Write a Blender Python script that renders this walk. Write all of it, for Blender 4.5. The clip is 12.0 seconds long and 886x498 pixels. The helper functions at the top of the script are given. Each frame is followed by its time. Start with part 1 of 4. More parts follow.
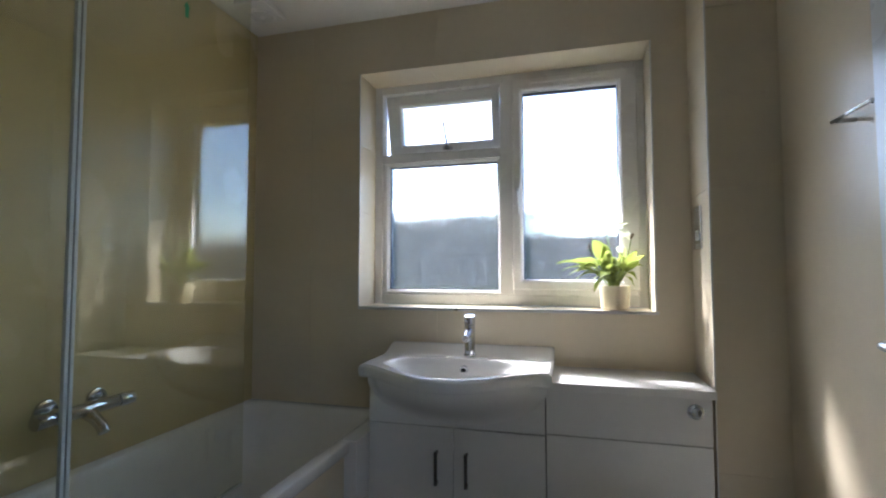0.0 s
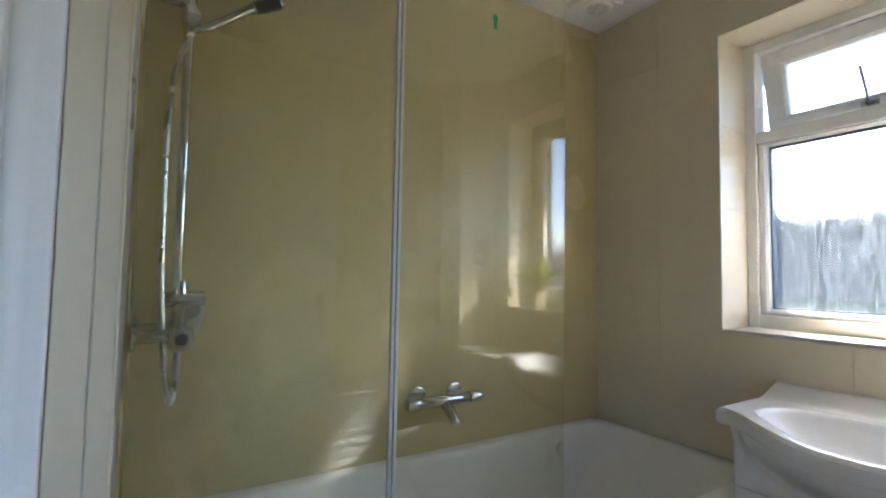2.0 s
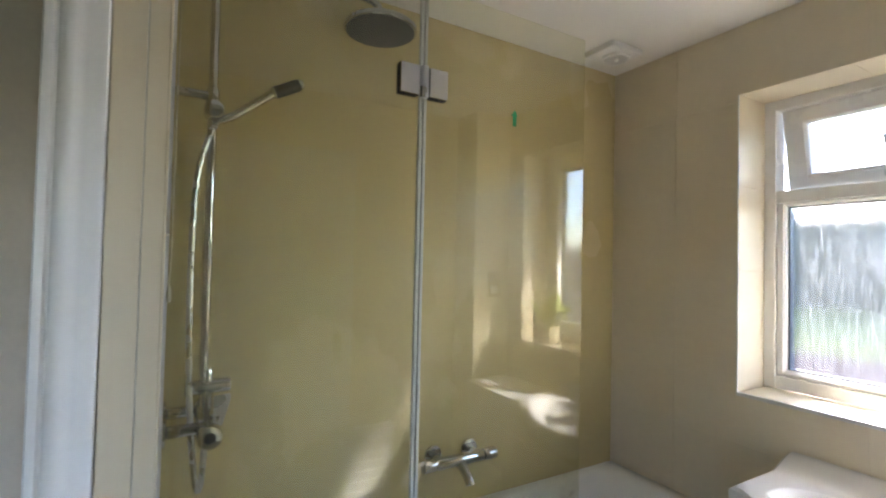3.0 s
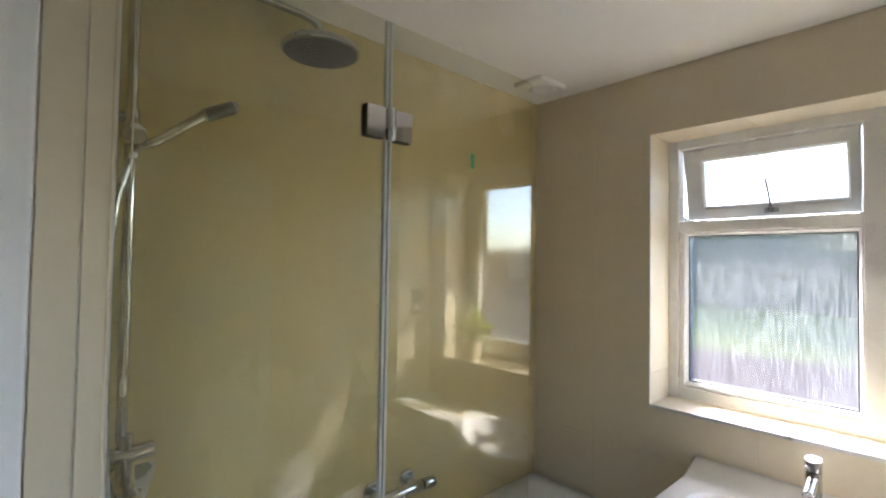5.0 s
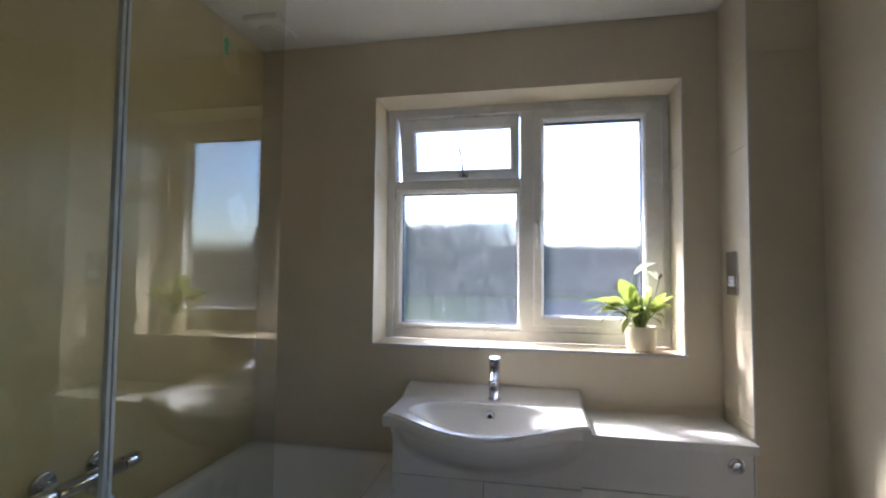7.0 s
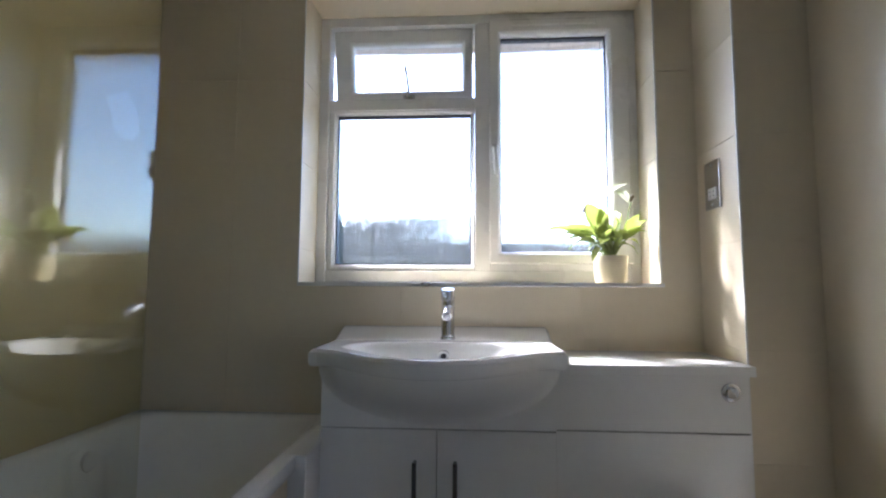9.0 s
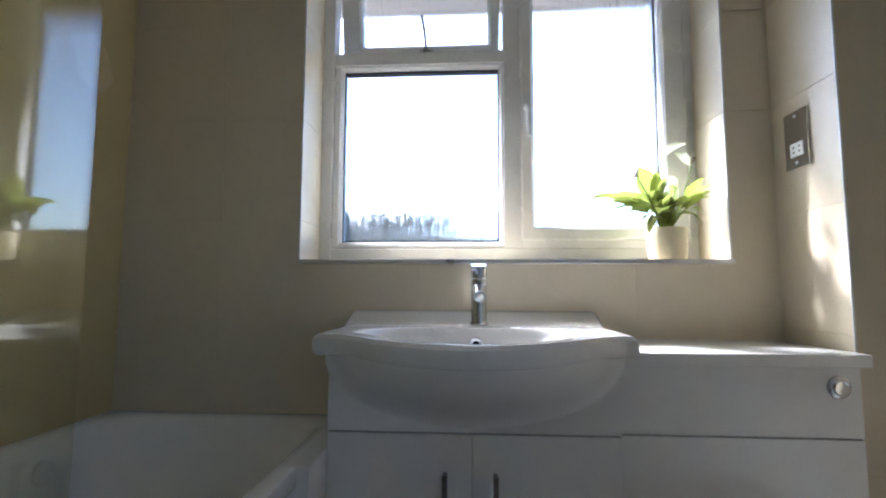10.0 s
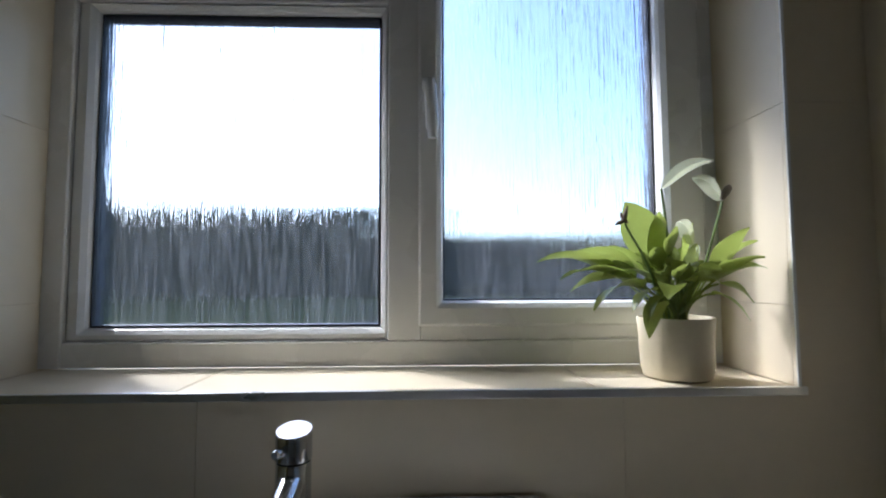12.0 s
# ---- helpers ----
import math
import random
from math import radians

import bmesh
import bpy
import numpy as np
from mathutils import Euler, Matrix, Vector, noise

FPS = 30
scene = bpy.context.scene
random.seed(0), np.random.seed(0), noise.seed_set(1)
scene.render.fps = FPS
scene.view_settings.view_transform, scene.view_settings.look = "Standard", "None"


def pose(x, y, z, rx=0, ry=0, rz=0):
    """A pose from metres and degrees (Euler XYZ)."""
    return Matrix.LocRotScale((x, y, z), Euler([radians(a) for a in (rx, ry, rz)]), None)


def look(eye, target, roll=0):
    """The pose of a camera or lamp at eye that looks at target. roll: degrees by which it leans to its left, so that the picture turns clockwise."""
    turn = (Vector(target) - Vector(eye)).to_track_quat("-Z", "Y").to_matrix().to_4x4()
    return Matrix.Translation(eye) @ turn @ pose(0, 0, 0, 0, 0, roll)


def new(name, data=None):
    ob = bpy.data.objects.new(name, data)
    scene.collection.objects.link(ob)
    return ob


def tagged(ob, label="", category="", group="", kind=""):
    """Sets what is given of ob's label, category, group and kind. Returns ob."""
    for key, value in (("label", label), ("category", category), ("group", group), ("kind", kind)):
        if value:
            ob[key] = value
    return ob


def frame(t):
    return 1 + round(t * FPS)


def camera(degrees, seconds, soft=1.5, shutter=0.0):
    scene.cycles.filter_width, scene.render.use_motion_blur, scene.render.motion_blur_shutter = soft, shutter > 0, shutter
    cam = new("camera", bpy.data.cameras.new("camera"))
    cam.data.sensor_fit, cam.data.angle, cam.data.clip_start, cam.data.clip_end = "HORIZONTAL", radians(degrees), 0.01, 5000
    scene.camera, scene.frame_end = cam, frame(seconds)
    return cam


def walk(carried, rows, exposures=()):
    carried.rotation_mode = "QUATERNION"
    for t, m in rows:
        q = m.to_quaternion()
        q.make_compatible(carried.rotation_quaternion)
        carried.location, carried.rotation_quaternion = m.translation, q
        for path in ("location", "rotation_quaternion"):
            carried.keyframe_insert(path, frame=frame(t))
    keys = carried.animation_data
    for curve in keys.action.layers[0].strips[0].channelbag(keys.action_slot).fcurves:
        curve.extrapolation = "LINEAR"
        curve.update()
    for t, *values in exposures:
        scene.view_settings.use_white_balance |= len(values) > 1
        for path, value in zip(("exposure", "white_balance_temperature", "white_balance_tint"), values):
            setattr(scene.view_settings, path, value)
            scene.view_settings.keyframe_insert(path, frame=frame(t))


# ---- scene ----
cam = camera(86.3, 12.0, soft=2.1)
PATH = [
    (0, (1.446, -1.934, 1.161), (0.928, -0.004, 1.262), -0.1),
    (0.5, (1.456, -1.86, 1.148), (0.582, -0.064, 1.257), 0.4),
    (1, (1.42, -1.8, 1.118), (0.144, -0.264, 1.235), 0.8),
    (1.5, (1.47, -1.718, 1.133), (-0.133, -0.528, 1.245), 0.9),
    (2, (1.445, -1.699, 1.183), (-0.259, -0.658, 1.295), 1.0),
    (2.5, (1.458, -1.712, 1.312), (-0.272, -0.71, 1.392), 1.2),
    (3, (1.459, -1.734, 1.447), (-0.271, -0.731, 1.498), 1.3),
    (5, (1.355, -1.838, 1.548), (-0.12, -0.49, 1.604), 0.9),
    (5.5, (1.321, -1.865, 1.505), (0.068, -0.307, 1.567), 1.3),
    (6, (1.263, -1.897, 1.437), (0.36, -0.115, 1.526), 0.8),
    (6.5, (1.221, -1.911, 1.384), (0.629, -0.003, 1.473), 0.7),
    (7, (1.217, -1.906, 1.312), (0.829, 0.054, 1.411), 0.5),
    (7.5, (1.224, -1.856, 1.194), (0.959, 0.121, 1.34), 0.6),
    (9.5, (1.08, -1.484, 0.956), (0.967, 0.506, 1.125), 0.2),
    (10, (1.042, -1.348, 0.926), (0.922, 0.641, 1.1), 0.2),
    (10.5, (1.107, -1.155, 0.951), (0.95, 0.832, 1.111), 0.1),
    (11, (1.127, -0.956, 0.99), (0.946, 1.029, 1.156), 0.3),
    (11.5, (1.122, -0.782, 1.123), (0.995, 1.208, 1.279), 0.3),
    (12, (1.222, -0.679, 1.171), (1.283, 1.316, 1.297), -0.2),
]
walk(cam, [(t, look(eye, target, roll)) for t, eye, target, roll in PATH], exposures=[(0, 2.9, 5680, 16), (1.0, 3.2, 5750, 16), (2.0, 3.79, 5900, 17), (2.5, 4.08, 6200, 19), (5.0, 3.91, 6280, 19), (5.5, 3.79, 6080, 19), (7.0, 2.85, 5720, 20), (9.5, 3.15, 5550, 18), (10.5, 3.12, 5480, 16), (11.5, 2.0, 5570, 13), (12, 1.3, 5500, 15)])

# ---- world, sun ----
SUN_AZ, SUN_EL = 47.0, 40.0     # degrees left of the window's outward normal, and above the horizon
world = bpy.data.worlds.new("sky")
scene.world = world
world.use_nodes = True
_wn = world.node_tree.nodes
_sky = _wn.new("ShaderNodeTexSky")
_sky.sky_type = "NISHITA"
_sky.sun_disc = False
_sky.sun_elevation = radians(SUN_EL)
_sky.sun_rotation = radians(-SUN_AZ)
_bg = _wn["Background"]
_bg.inputs["Strength"].default_value = 0.15
world.node_tree.links.new(_sky.outputs["Color"], _bg.inputs["Color"])
sun = new("sun", bpy.data.lights.new("sun", "SUN"))
sun.data.energy, sun.data.angle, sun.data.color = 2.0, radians(6.0), (1.0, 0.95, 0.86)
_sd = Vector((-math.sin(radians(SUN_AZ)) * math.cos(radians(SUN_EL)), math.cos(radians(SUN_AZ)) * math.cos(radians(SUN_EL)), math.sin(radians(SUN_EL))))
sun.matrix_world = look(tuple(_sd * 30), (0, 0, 0))


# ---- materials ----
def material(name, base, rough=0.5, metal=0.0, vary=0.06, scale=6.0, grain=60.0, bump=0.05, rough_vary=0.08,
             per_piece=0.0, spec=0.5, stretch=(1, 1, 1), coat=0.0):
    """A principled surface with variation at two scales, fine relief, and optional change from piece to piece."""
    m = bpy.data.materials.new(name)
    m.use_nodes = True
    nt = m.node_tree
    n, k = nt.nodes, nt.links
    b = n["Principled BSDF"]
    b.inputs["Metallic"].default_value = metal
    b.inputs["Specular IOR Level"].default_value = spec
    b.inputs["Coat Weight"].default_value = coat
    tc = n.new("ShaderNodeTexCoord")
    mp = n.new("ShaderNodeMapping")
    mp.inputs["Scale"].default_value = stretch
    k.new(tc.outputs["Object"], mp.inputs["Vector"])
    big = n.new("ShaderNodeTexNoise")
    big.inputs["Scale"].default_value, big.inputs["Detail"].default_value = scale, 4
    fine = n.new("ShaderNodeTexNoise")
    fine.inputs["Scale"].default_value, fine.inputs["Detail"].default_value = grain, 3
    k.new(mp.outputs["Vector"], big.inputs["Vector"])
    k.new(mp.outputs["Vector"], fine.inputs["Vector"])
    mix = n.new("ShaderNodeMath")
    mix.operation = "MULTIPLY_ADD"
    k.new(big.outputs["Fac"], mix.inputs[0])
    mix.inputs[1].default_value = 0.65
    half = n.new("ShaderNodeMath")
    half.operation = "MULTIPLY"
    half.inputs[1].default_value = 0.35
    k.new(fine.outputs["Fac"], half.inputs[0])
    k.new(half.outputs[0], mix.inputs[2])
    ramp = n.new("ShaderNodeValToRGB")
    lo = [max(0.0, c * (1 - vary * 2.2)) for c in base]
    hi = [min(1.0, c * (1 + vary * 2.2)) for c in base]
    ramp.color_ramp.elements[0].position, ramp.color_ramp.elements[1].position = 0.25, 0.75
    ramp.color_ramp.elements[0].color, ramp.color_ramp.elements[1].color = (*lo, 1), (*hi, 1)
    k.new(mix.outputs[0], ramp.inputs["Fac"])
    colour = ramp.outputs["Color"]
    if per_piece:
        info = n.new("ShaderNodeObjectInfo")
        rng = n.new("ShaderNodeMapRange")
        rng.inputs["To Min"].default_value, rng.inputs["To Max"].default_value = 1 - per_piece, 1 + per_piece
        k.new(info.outputs["Random"], rng.inputs["Value"])
        hsv = n.new("ShaderNodeHueSaturation")
        k.new(rng.outputs["Result"], hsv.inputs["Value"])
        k.new(colour, hsv.inputs["Color"])
        colour = hsv.outputs["Color"]
    k.new(colour, b.inputs["Base Color"])
    rr = n.new("ShaderNodeMapRange")
    rr.inputs["To Min"].default_value, rr.inputs["To Max"].default_value = max(0.02, rough - rough_vary), min(1, rough + rough_vary)
    k.new(big.outputs["Fac"], rr.inputs["Value"])
    k.new(rr.outputs["Result"], b.inputs["Roughness"])
    if bump:
        bp = n.new("ShaderNodeBump")
        bp.inputs["Strength"].default_value, bp.inputs["Distance"].default_value = bump, 0.002
        k.new(mix.outputs[0], bp.inputs["Height"])
        k.new(bp.outputs["Normal"], b.inputs["Normal"])
    return m


def reeded_glass(name):
    """Obscured glazing: long vertical runs like rain, with short beads."""
    m = bpy.data.materials.new(name)
    m.use_nodes = True
    nt = m.node_tree
    n, k = nt.nodes, nt.links
    b = n["Principled BSDF"]
    b.inputs["Transmission Weight"].default_value = 1.0
    b.inputs["Base Color"].default_value = (0.96, 0.98, 0.98, 1)
    b.inputs["Roughness"].default_value = 0.0
    b.inputs["IOR"].default_value = 1.45
    tc = n.new("ShaderNodeTexCoord")
    mp = n.new("ShaderNodeMapping")
    mp.inputs["Scale"].default_value = (340, 1, 9)
    k.new(tc.outputs["Object"], mp.inputs["Vector"])
    runs = n.new("ShaderNodeTexNoise")
    runs.inputs["Scale"].default_value, runs.inputs["Detail"].default_value = 1.0, 2
    k.new(mp.outputs["Vector"], runs.inputs["Vector"])
    mp2 = n.new("ShaderNodeMapping")
    mp2.inputs["Scale"].default_value = (270, 1, 34)
    k.new(tc.outputs["Object"], mp2.inputs["Vector"])
    beads = n.new("ShaderNodeTexNoise")
    beads.inputs["Scale"].default_value, beads.inputs["Detail"].default_value = 1.0, 2
    k.new(mp2.outputs["Vector"], beads.inputs["Vector"])
    add = n.new("ShaderNodeMath")
    add.operation = "MULTIPLY_ADD"
    add.inputs[1].default_value = 0.4
    k.new(beads.outputs["Fac"], add.inputs[0])
    k.new(runs.outputs["Fac"], add.inputs[2])
    mp4 = n.new("ShaderNodeMapping")
    mp4.inputs["Scale"].default_value = (210, 1, 8)
    k.new(tc.outputs["Object"], mp4.inputs["Vector"])
    broad = n.new("ShaderNodeTexNoise")
    broad.inputs["Scale"].default_value, broad.inputs["Detail"].default_value = 1.0, 2
    k.new(mp4.outputs["Vector"], broad.inputs["Vector"])
    both = n.new("ShaderNodeMath")
    both.operation = "MULTIPLY_ADD"
    both.inputs[1].default_value = 1.1
    k.new(broad.outputs["Fac"], both.inputs[0])
    k.new(add.outputs[0], both.inputs[2])
    bp = n.new("ShaderNodeBump")
    bp.inputs["Strength"].default_value, bp.inputs["Distance"].default_value = 0.6, 0.0034
    k.new(both.outputs[0], bp.inputs["Height"])
    k.new(bp.outputs["Normal"], b.inputs["Normal"])
    # texture scatters a little daylight; the streaked share stands in for glare and haze
    haze = n.new("ShaderNodeBsdfTranslucent")
    haze.inputs["Color"].default_value = (0.9, 0.93, 0.95, 1)
    mx = n.new("ShaderNodeMixShader")
    thick = n.new("ShaderNodeMapRange")
    thick.inputs["From Min"].default_value, thick.inputs["From Max"].default_value = 0.46, 0.64
    thick.inputs["To Min"].default_value, thick.inputs["To Max"].default_value = 0.010, 0.045
    mp3 = n.new("ShaderNodeMapping")
    mp3.inputs["Scale"].default_value = (320, 1, 12)
    k.new(tc.outputs["Object"], mp3.inputs["Vector"])
    haze_runs = n.new("ShaderNodeTexNoise")
    haze_runs.inputs["Scale"].default_value, haze_runs.inputs["Detail"].default_value = 1.0, 3
    k.new(mp3.outputs["Vector"], haze_runs.inputs["Vector"])
    k.new(haze_runs.outputs["Fac"], thick.inputs["Value"])
    k.new(thick.outputs["Result"], mx.inputs[0])
    k.new(b.outputs[0], mx.inputs[1])
    k.new(haze.outputs[0], mx.inputs[2])
    k.new(mx.outputs[0], n["Material Output"].inputs["Surface"])
    return m


def clear_glass(name, tint):
    """Toughened sheet: tinted clear transmission with a mirror sheen by Fresnel."""
    m = bpy.data.materials.new(name)
    m.use_nodes = True
    nt = m.node_tree
    n, k = nt.nodes, nt.links
    n.remove(n["Principled BSDF"])
    tr = n.new("ShaderNodeBsdfTransparent")
    tr.inputs["Color"].default_value = (*tint, 1)
    gl = n.new("ShaderNodeBsdfGlossy")
    gl.inputs["Roughness"].default_value = 0.0
    lw = n.new("ShaderNodeLayerWeight")
    lw.inputs["Blend"].default_value = 0.5
    pw = n.new("ShaderNodeMath")
    pw.operation = "POWER"
    pw.inputs[1].default_value = 5.0
    k.new(lw.outputs["Facing"], pw.inputs[0])
    fr = n.new("ShaderNodeMath")
    fr.operation = "MULTIPLY_ADD"
    fr.inputs[1].default_value, fr.inputs[2].default_value = 0.93, 0.07
    k.new(pw.outputs[0], fr.inputs[0])
    mx = n.new("ShaderNodeMixShader")
    k.new(fr.outputs[0], mx.inputs[0])
    k.new(tr.outputs[0], mx.inputs[1])
    k.new(gl.outputs[0], mx.inputs[2])
    k.new(mx.outputs[0], n["Material Output"].inputs["Surface"])
    return m


TILE = material("cream_tile", (0.69, 0.605, 0.445), rough=0.33, vary=0.022, scale=2.0, grain=30, bump=0.03, per_piece=0.006)
PANEL = material("bath_wall_panel", (0.56, 0.47, 0.25), rough=0.26, vary=0.025, scale=1.5, grain=30, bump=0.02)
GROUT = material("grout", (0.67, 0.585, 0.43), rough=0.8, vary=0.08, grain=200, bump=0.2)
PAINT = material("ceiling_paint", (0.80, 0.79, 0.75), rough=0.8, vary=0.02, scale=2, grain=120, bump=0.08)
WALLPAINT = material("wall_paint", (0.62, 0.57, 0.47), rough=0.75, vary=0.03, scale=2, grain=120, bump=0.08)
UPVC = material("upvc", (0.82, 0.82, 0.80), rough=0.28, vary=0.015, scale=4, grain=40, bump=0.01)
WOODWHITE = material("white_gloss_paint", (0.80, 0.80, 0.78), rough=0.25, vary=0.02, scale=5, grain=80, bump=0.04)
LAMINATE = material("white_laminate", (0.85, 0.84, 0.81), rough=0.14, vary=0.012, scale=3, grain=40, bump=0.008, rough_vary=0.04)
CERAMIC = material("white_ceramic", (0.87, 0.86, 0.83), rough=0.08, vary=0.012, scale=3, grain=30, bump=0.006, rough_vary=0.03, coat=0.3)
ACRYLIC = material("bath_acrylic", (0.84, 0.83, 0.79), rough=0.14, vary=0.015, scale=3, grain=30, bump=0.008, rough_vary=0.05)
CHROME = material("chrome", (0.58, 0.59, 0.61), rough=0.07, metal=1.0, vary=0.02, scale=20, grain=200, bump=0.01, rough_vary=0.03)
# handle chrome, its base darkened to put dark reflections into the colour
DARKCHROME = material("chrome_dark_reflections", (0.20, 0.20, 0.205), rough=0.16, metal=1.0, vary=0.04, scale=20, grain=200, bump=0.01)
TRIM = material("satin_trim", (0.72, 0.71, 0.69), rough=0.3, metal=1.0, vary=0.03, scale=20, grain=200, bump=0.02)
STEEL = material("brushed_steel", (0.55, 0.55, 0.54), rough=0.28, metal=1.0, vary=0.05, scale=20, grain=300, bump=0.03)
DARKRUBBER = material("dark_nozzle_plate", (0.045, 0.05, 0.05), rough=0.45, vary=0.1, grain=200, bump=0.1)
BLACK = material("black_seal", (0.02, 0.02, 0.022), rough=0.5, vary=0.1, bump=0.05)
SPACER = material("glazing_spacer", (0.045, 0.052, 0.07), rough=0.45, vary=0.08, bump=0.02)
SOCKETWHITE = material("white_plastic", (0.78, 0.78, 0.76), rough=0.35, vary=0.02, bump=0.01)
GREEN = material("green_sticker", (0.02, 0.26, 0.08), rough=0.5, vary=0.05, bump=0.02)
CORD = material("pull_cord", (0.42, 0.38, 0.25), rough=0.8, vary=0.08, grain=400, bump=0.3)
FLOORV = material("floor_vinyl", (0.60, 0.545, 0.46), rough=0.4, vary=0.1, scale=4, grain=50, bump=0.05, per_piece=0.05)
HALL = material("hall_paint", (0.72, 0.64, 0.54), rough=0.8, vary=0.04, bump=0.05)
CARPET = material("hall_carpet", (0.44, 0.37, 0.29), rough=0.95, vary=0.15, grain=300, bump=0.5)
POT = material("cream_glazed_pot", (0.58, 0.52, 0.37), rough=0.35, vary=0.04, scale=12, grain=90, bump=0.05)
SOIL = material("potting_soil", (0.05, 0.035, 0.025), rough=0.95, vary=0.3, grain=150, bump=0.8)
LEAF = material("lily_leaf", (0.19, 0.235, 0.045), rough=0.38, vary=0.16, scale=14, grain=80, bump=0.15, per_piece=0.25)
STEM = material("lily_stem", (0.14, 0.22, 0.05), rough=0.5, vary=0.1, grain=90, bump=0.1)
SPATHE = material("lily_spathe", (0.74, 0.76, 0.62), rough=0.5, vary=0.05, scale=20, bump=0.1)
DRIED = material("dried_flower", (0.20, 0.16, 0.12), rough=0.9, vary=0.2, grain=120, bump=0.4)
RENDERWALL = material("outside_render", (0.55, 0.52, 0.47), rough=0.9, vary=0.08, grain=60, bump=0.4)
SOFFIT = material("soffit_board", (0.58, 0.53, 0.49), rough=0.5, vary=0.03, bump=0.03)
GRASS = material("lawn", (0.075, 0.085, 0.034), rough=0.95, spec=0.0, vary=0.25, scale=1.5, grain=30, bump=0.6)
BORDER = material("bare_border", (0.042, 0.032, 0.028), rough=0.95, spec=0.0, vary=0.2, scale=0.8, grain=20, bump=0.5)
PAVING = material("pale_paving", (0.080, 0.074, 0.068), rough=0.9, spec=0.0, vary=0.15, scale=0.8, grain=20, bump=0.4)
HEDGE = material("hedge_foliage", (0.055, 0.06, 0.04), rough=0.9, spec=0.0, vary=0.45, scale=4.0, grain=30, bump=1.0)
SCRUB = material("far_scrub", (0.10, 0.092, 0.078), rough=0.9, spec=0.0, vary=0.4, scale=4.0, grain=30, bump=1.0)
SCREEN = clear_glass("screen_glass", (0.94, 0.94, 0.87))
RAINGLASS = reeded_glass("obscured_glass")


def let_light_through(m, colour, share):
    """Thin leaves pass on part of the light that falls on their far side."""
    nt = m.node_tree
    out, b = nt.nodes["Material Output"], nt.nodes["Principled BSDF"]
    tl = nt.nodes.new("ShaderNodeBsdfTranslucent")
    tl.inputs["Color"].default_value = (*colour, 1)
    mx = nt.nodes.new("ShaderNodeMixShader")
    mx.inputs[0].default_value = share
    nt.links.new(b.outputs[0], mx.inputs[1])
    nt.links.new(tl.outputs[0], mx.inputs[2])
    nt.links.new(mx.outputs[0], out.inputs["Surface"])


let_light_through(LEAF, (0.38, 0.46, 0.10), 0.46)
let_light_through(SPATHE, (0.75, 0.78, 0.55), 0.35)


# ---- mesh helpers ----
def finish(name, bm, mat, parent=None, label="", smooth=False):
    me = bpy.data.meshes.new(name)
    bm.normal_update()
    if smooth:
        for e in bm.edges:
            if len(e.link_faces) == 2 and e.calc_face_angle() > 0.62:
                e.smooth = False
    bm.to_mesh(me)
    bm.free()
    if smooth:
        for p in me.polygons:
            p.use_smooth = True
    me.materials.append(mat)
    ob = new(name, me)
    if parent is not None:
        ob.parent = parent
    if label:
        ob["label"] = label
    return ob


def part(name, bm, mat, parent, label="", smooth=False):
    return finish(name, bm, mat, parent, label, smooth)


def thing(name, label, category, group="", kind=""):
    return tagged(new(name), label, category, group, kind)


def box(bm, x0, x1, y0, y1, z0, z1, bevel=0.0, seg=2):
    v = [bm.verts.new(c) for c in ((x0, y0, z0), (x1, y0, z0), (x1, y1, z0), (x0, y1, z0), (x0, y0, z1), (x1, y0, z1), (x1, y1, z1), (x0, y1, z1))]
    f = [bm.faces.new([v[i] for i in q]) for q in ((3, 2, 1, 0), (4, 5, 6, 7), (0, 1, 5, 4), (1, 2, 6, 5), (2, 3, 7, 6), (3, 0, 4, 7))]
    if bevel:
        edges = list({e for q in f for e in q.edges})
        bmesh.ops.bevel(bm, geom=edges, offset=bevel, segments=seg, affect="EDGES", profile=0.5)
    return bm


def boxes(*dims, bevel=0.0):
    bm = bmesh.new()
    for d in dims:
        box(bm, *d, bevel=bevel)
    return bm


def sweep(bm, pts, r, seg=12, caps=True):
    """A round tube along points; r is one radius or one for each point."""
    pts = [Vector(p) for p in pts]
    rad = r if isinstance(r, (list, tuple)) else [r] * len(pts)
    rings, up = [], None
    for i, p in enumerate(pts):
        d = (pts[min(i + 1, len(pts) - 1)] - pts[max(i - 1, 0)]).normalized()
        if up is None:
            up = d.orthogonal().normalized()
        up = (up - d * up.dot(d)).normalized()
        side = d.cross(up)
        rings.append([bm.verts.new(p + (up * math.cos(a) + side * math.sin(a)) * rad[i]) for a in (2 * math.pi * j / seg for j in range(seg))])
    for a, b in zip(rings, rings[1:]):
        for j in range(seg):
            bm.faces.new((a[j], a[(j + 1) % seg], b[(j + 1) % seg], b[j]))
    if caps:
        bm.faces.new(rings[0][::-1])
        bm.faces.new(rings[-1])
    return bm


def rod(p0, p1, r, seg=16, bevel=0.0):
    """A cylinder with softened ends."""
    p0, p1 = Vector(p0), Vector(p1)
    d = (p1 - p0).normalized()
    bm = bmesh.new()
    if bevel:
        return sweep(bm, [p0, p0 + d * bevel * 0.3, p0 + d * bevel, p1 - d * bevel, p1 - d * bevel * 0.3, p1], [r - bevel, r - bevel * 0.3, r, r, r - bevel * 0.3, r - bevel], seg)
    return sweep(bm, [p0, p1], r, seg)


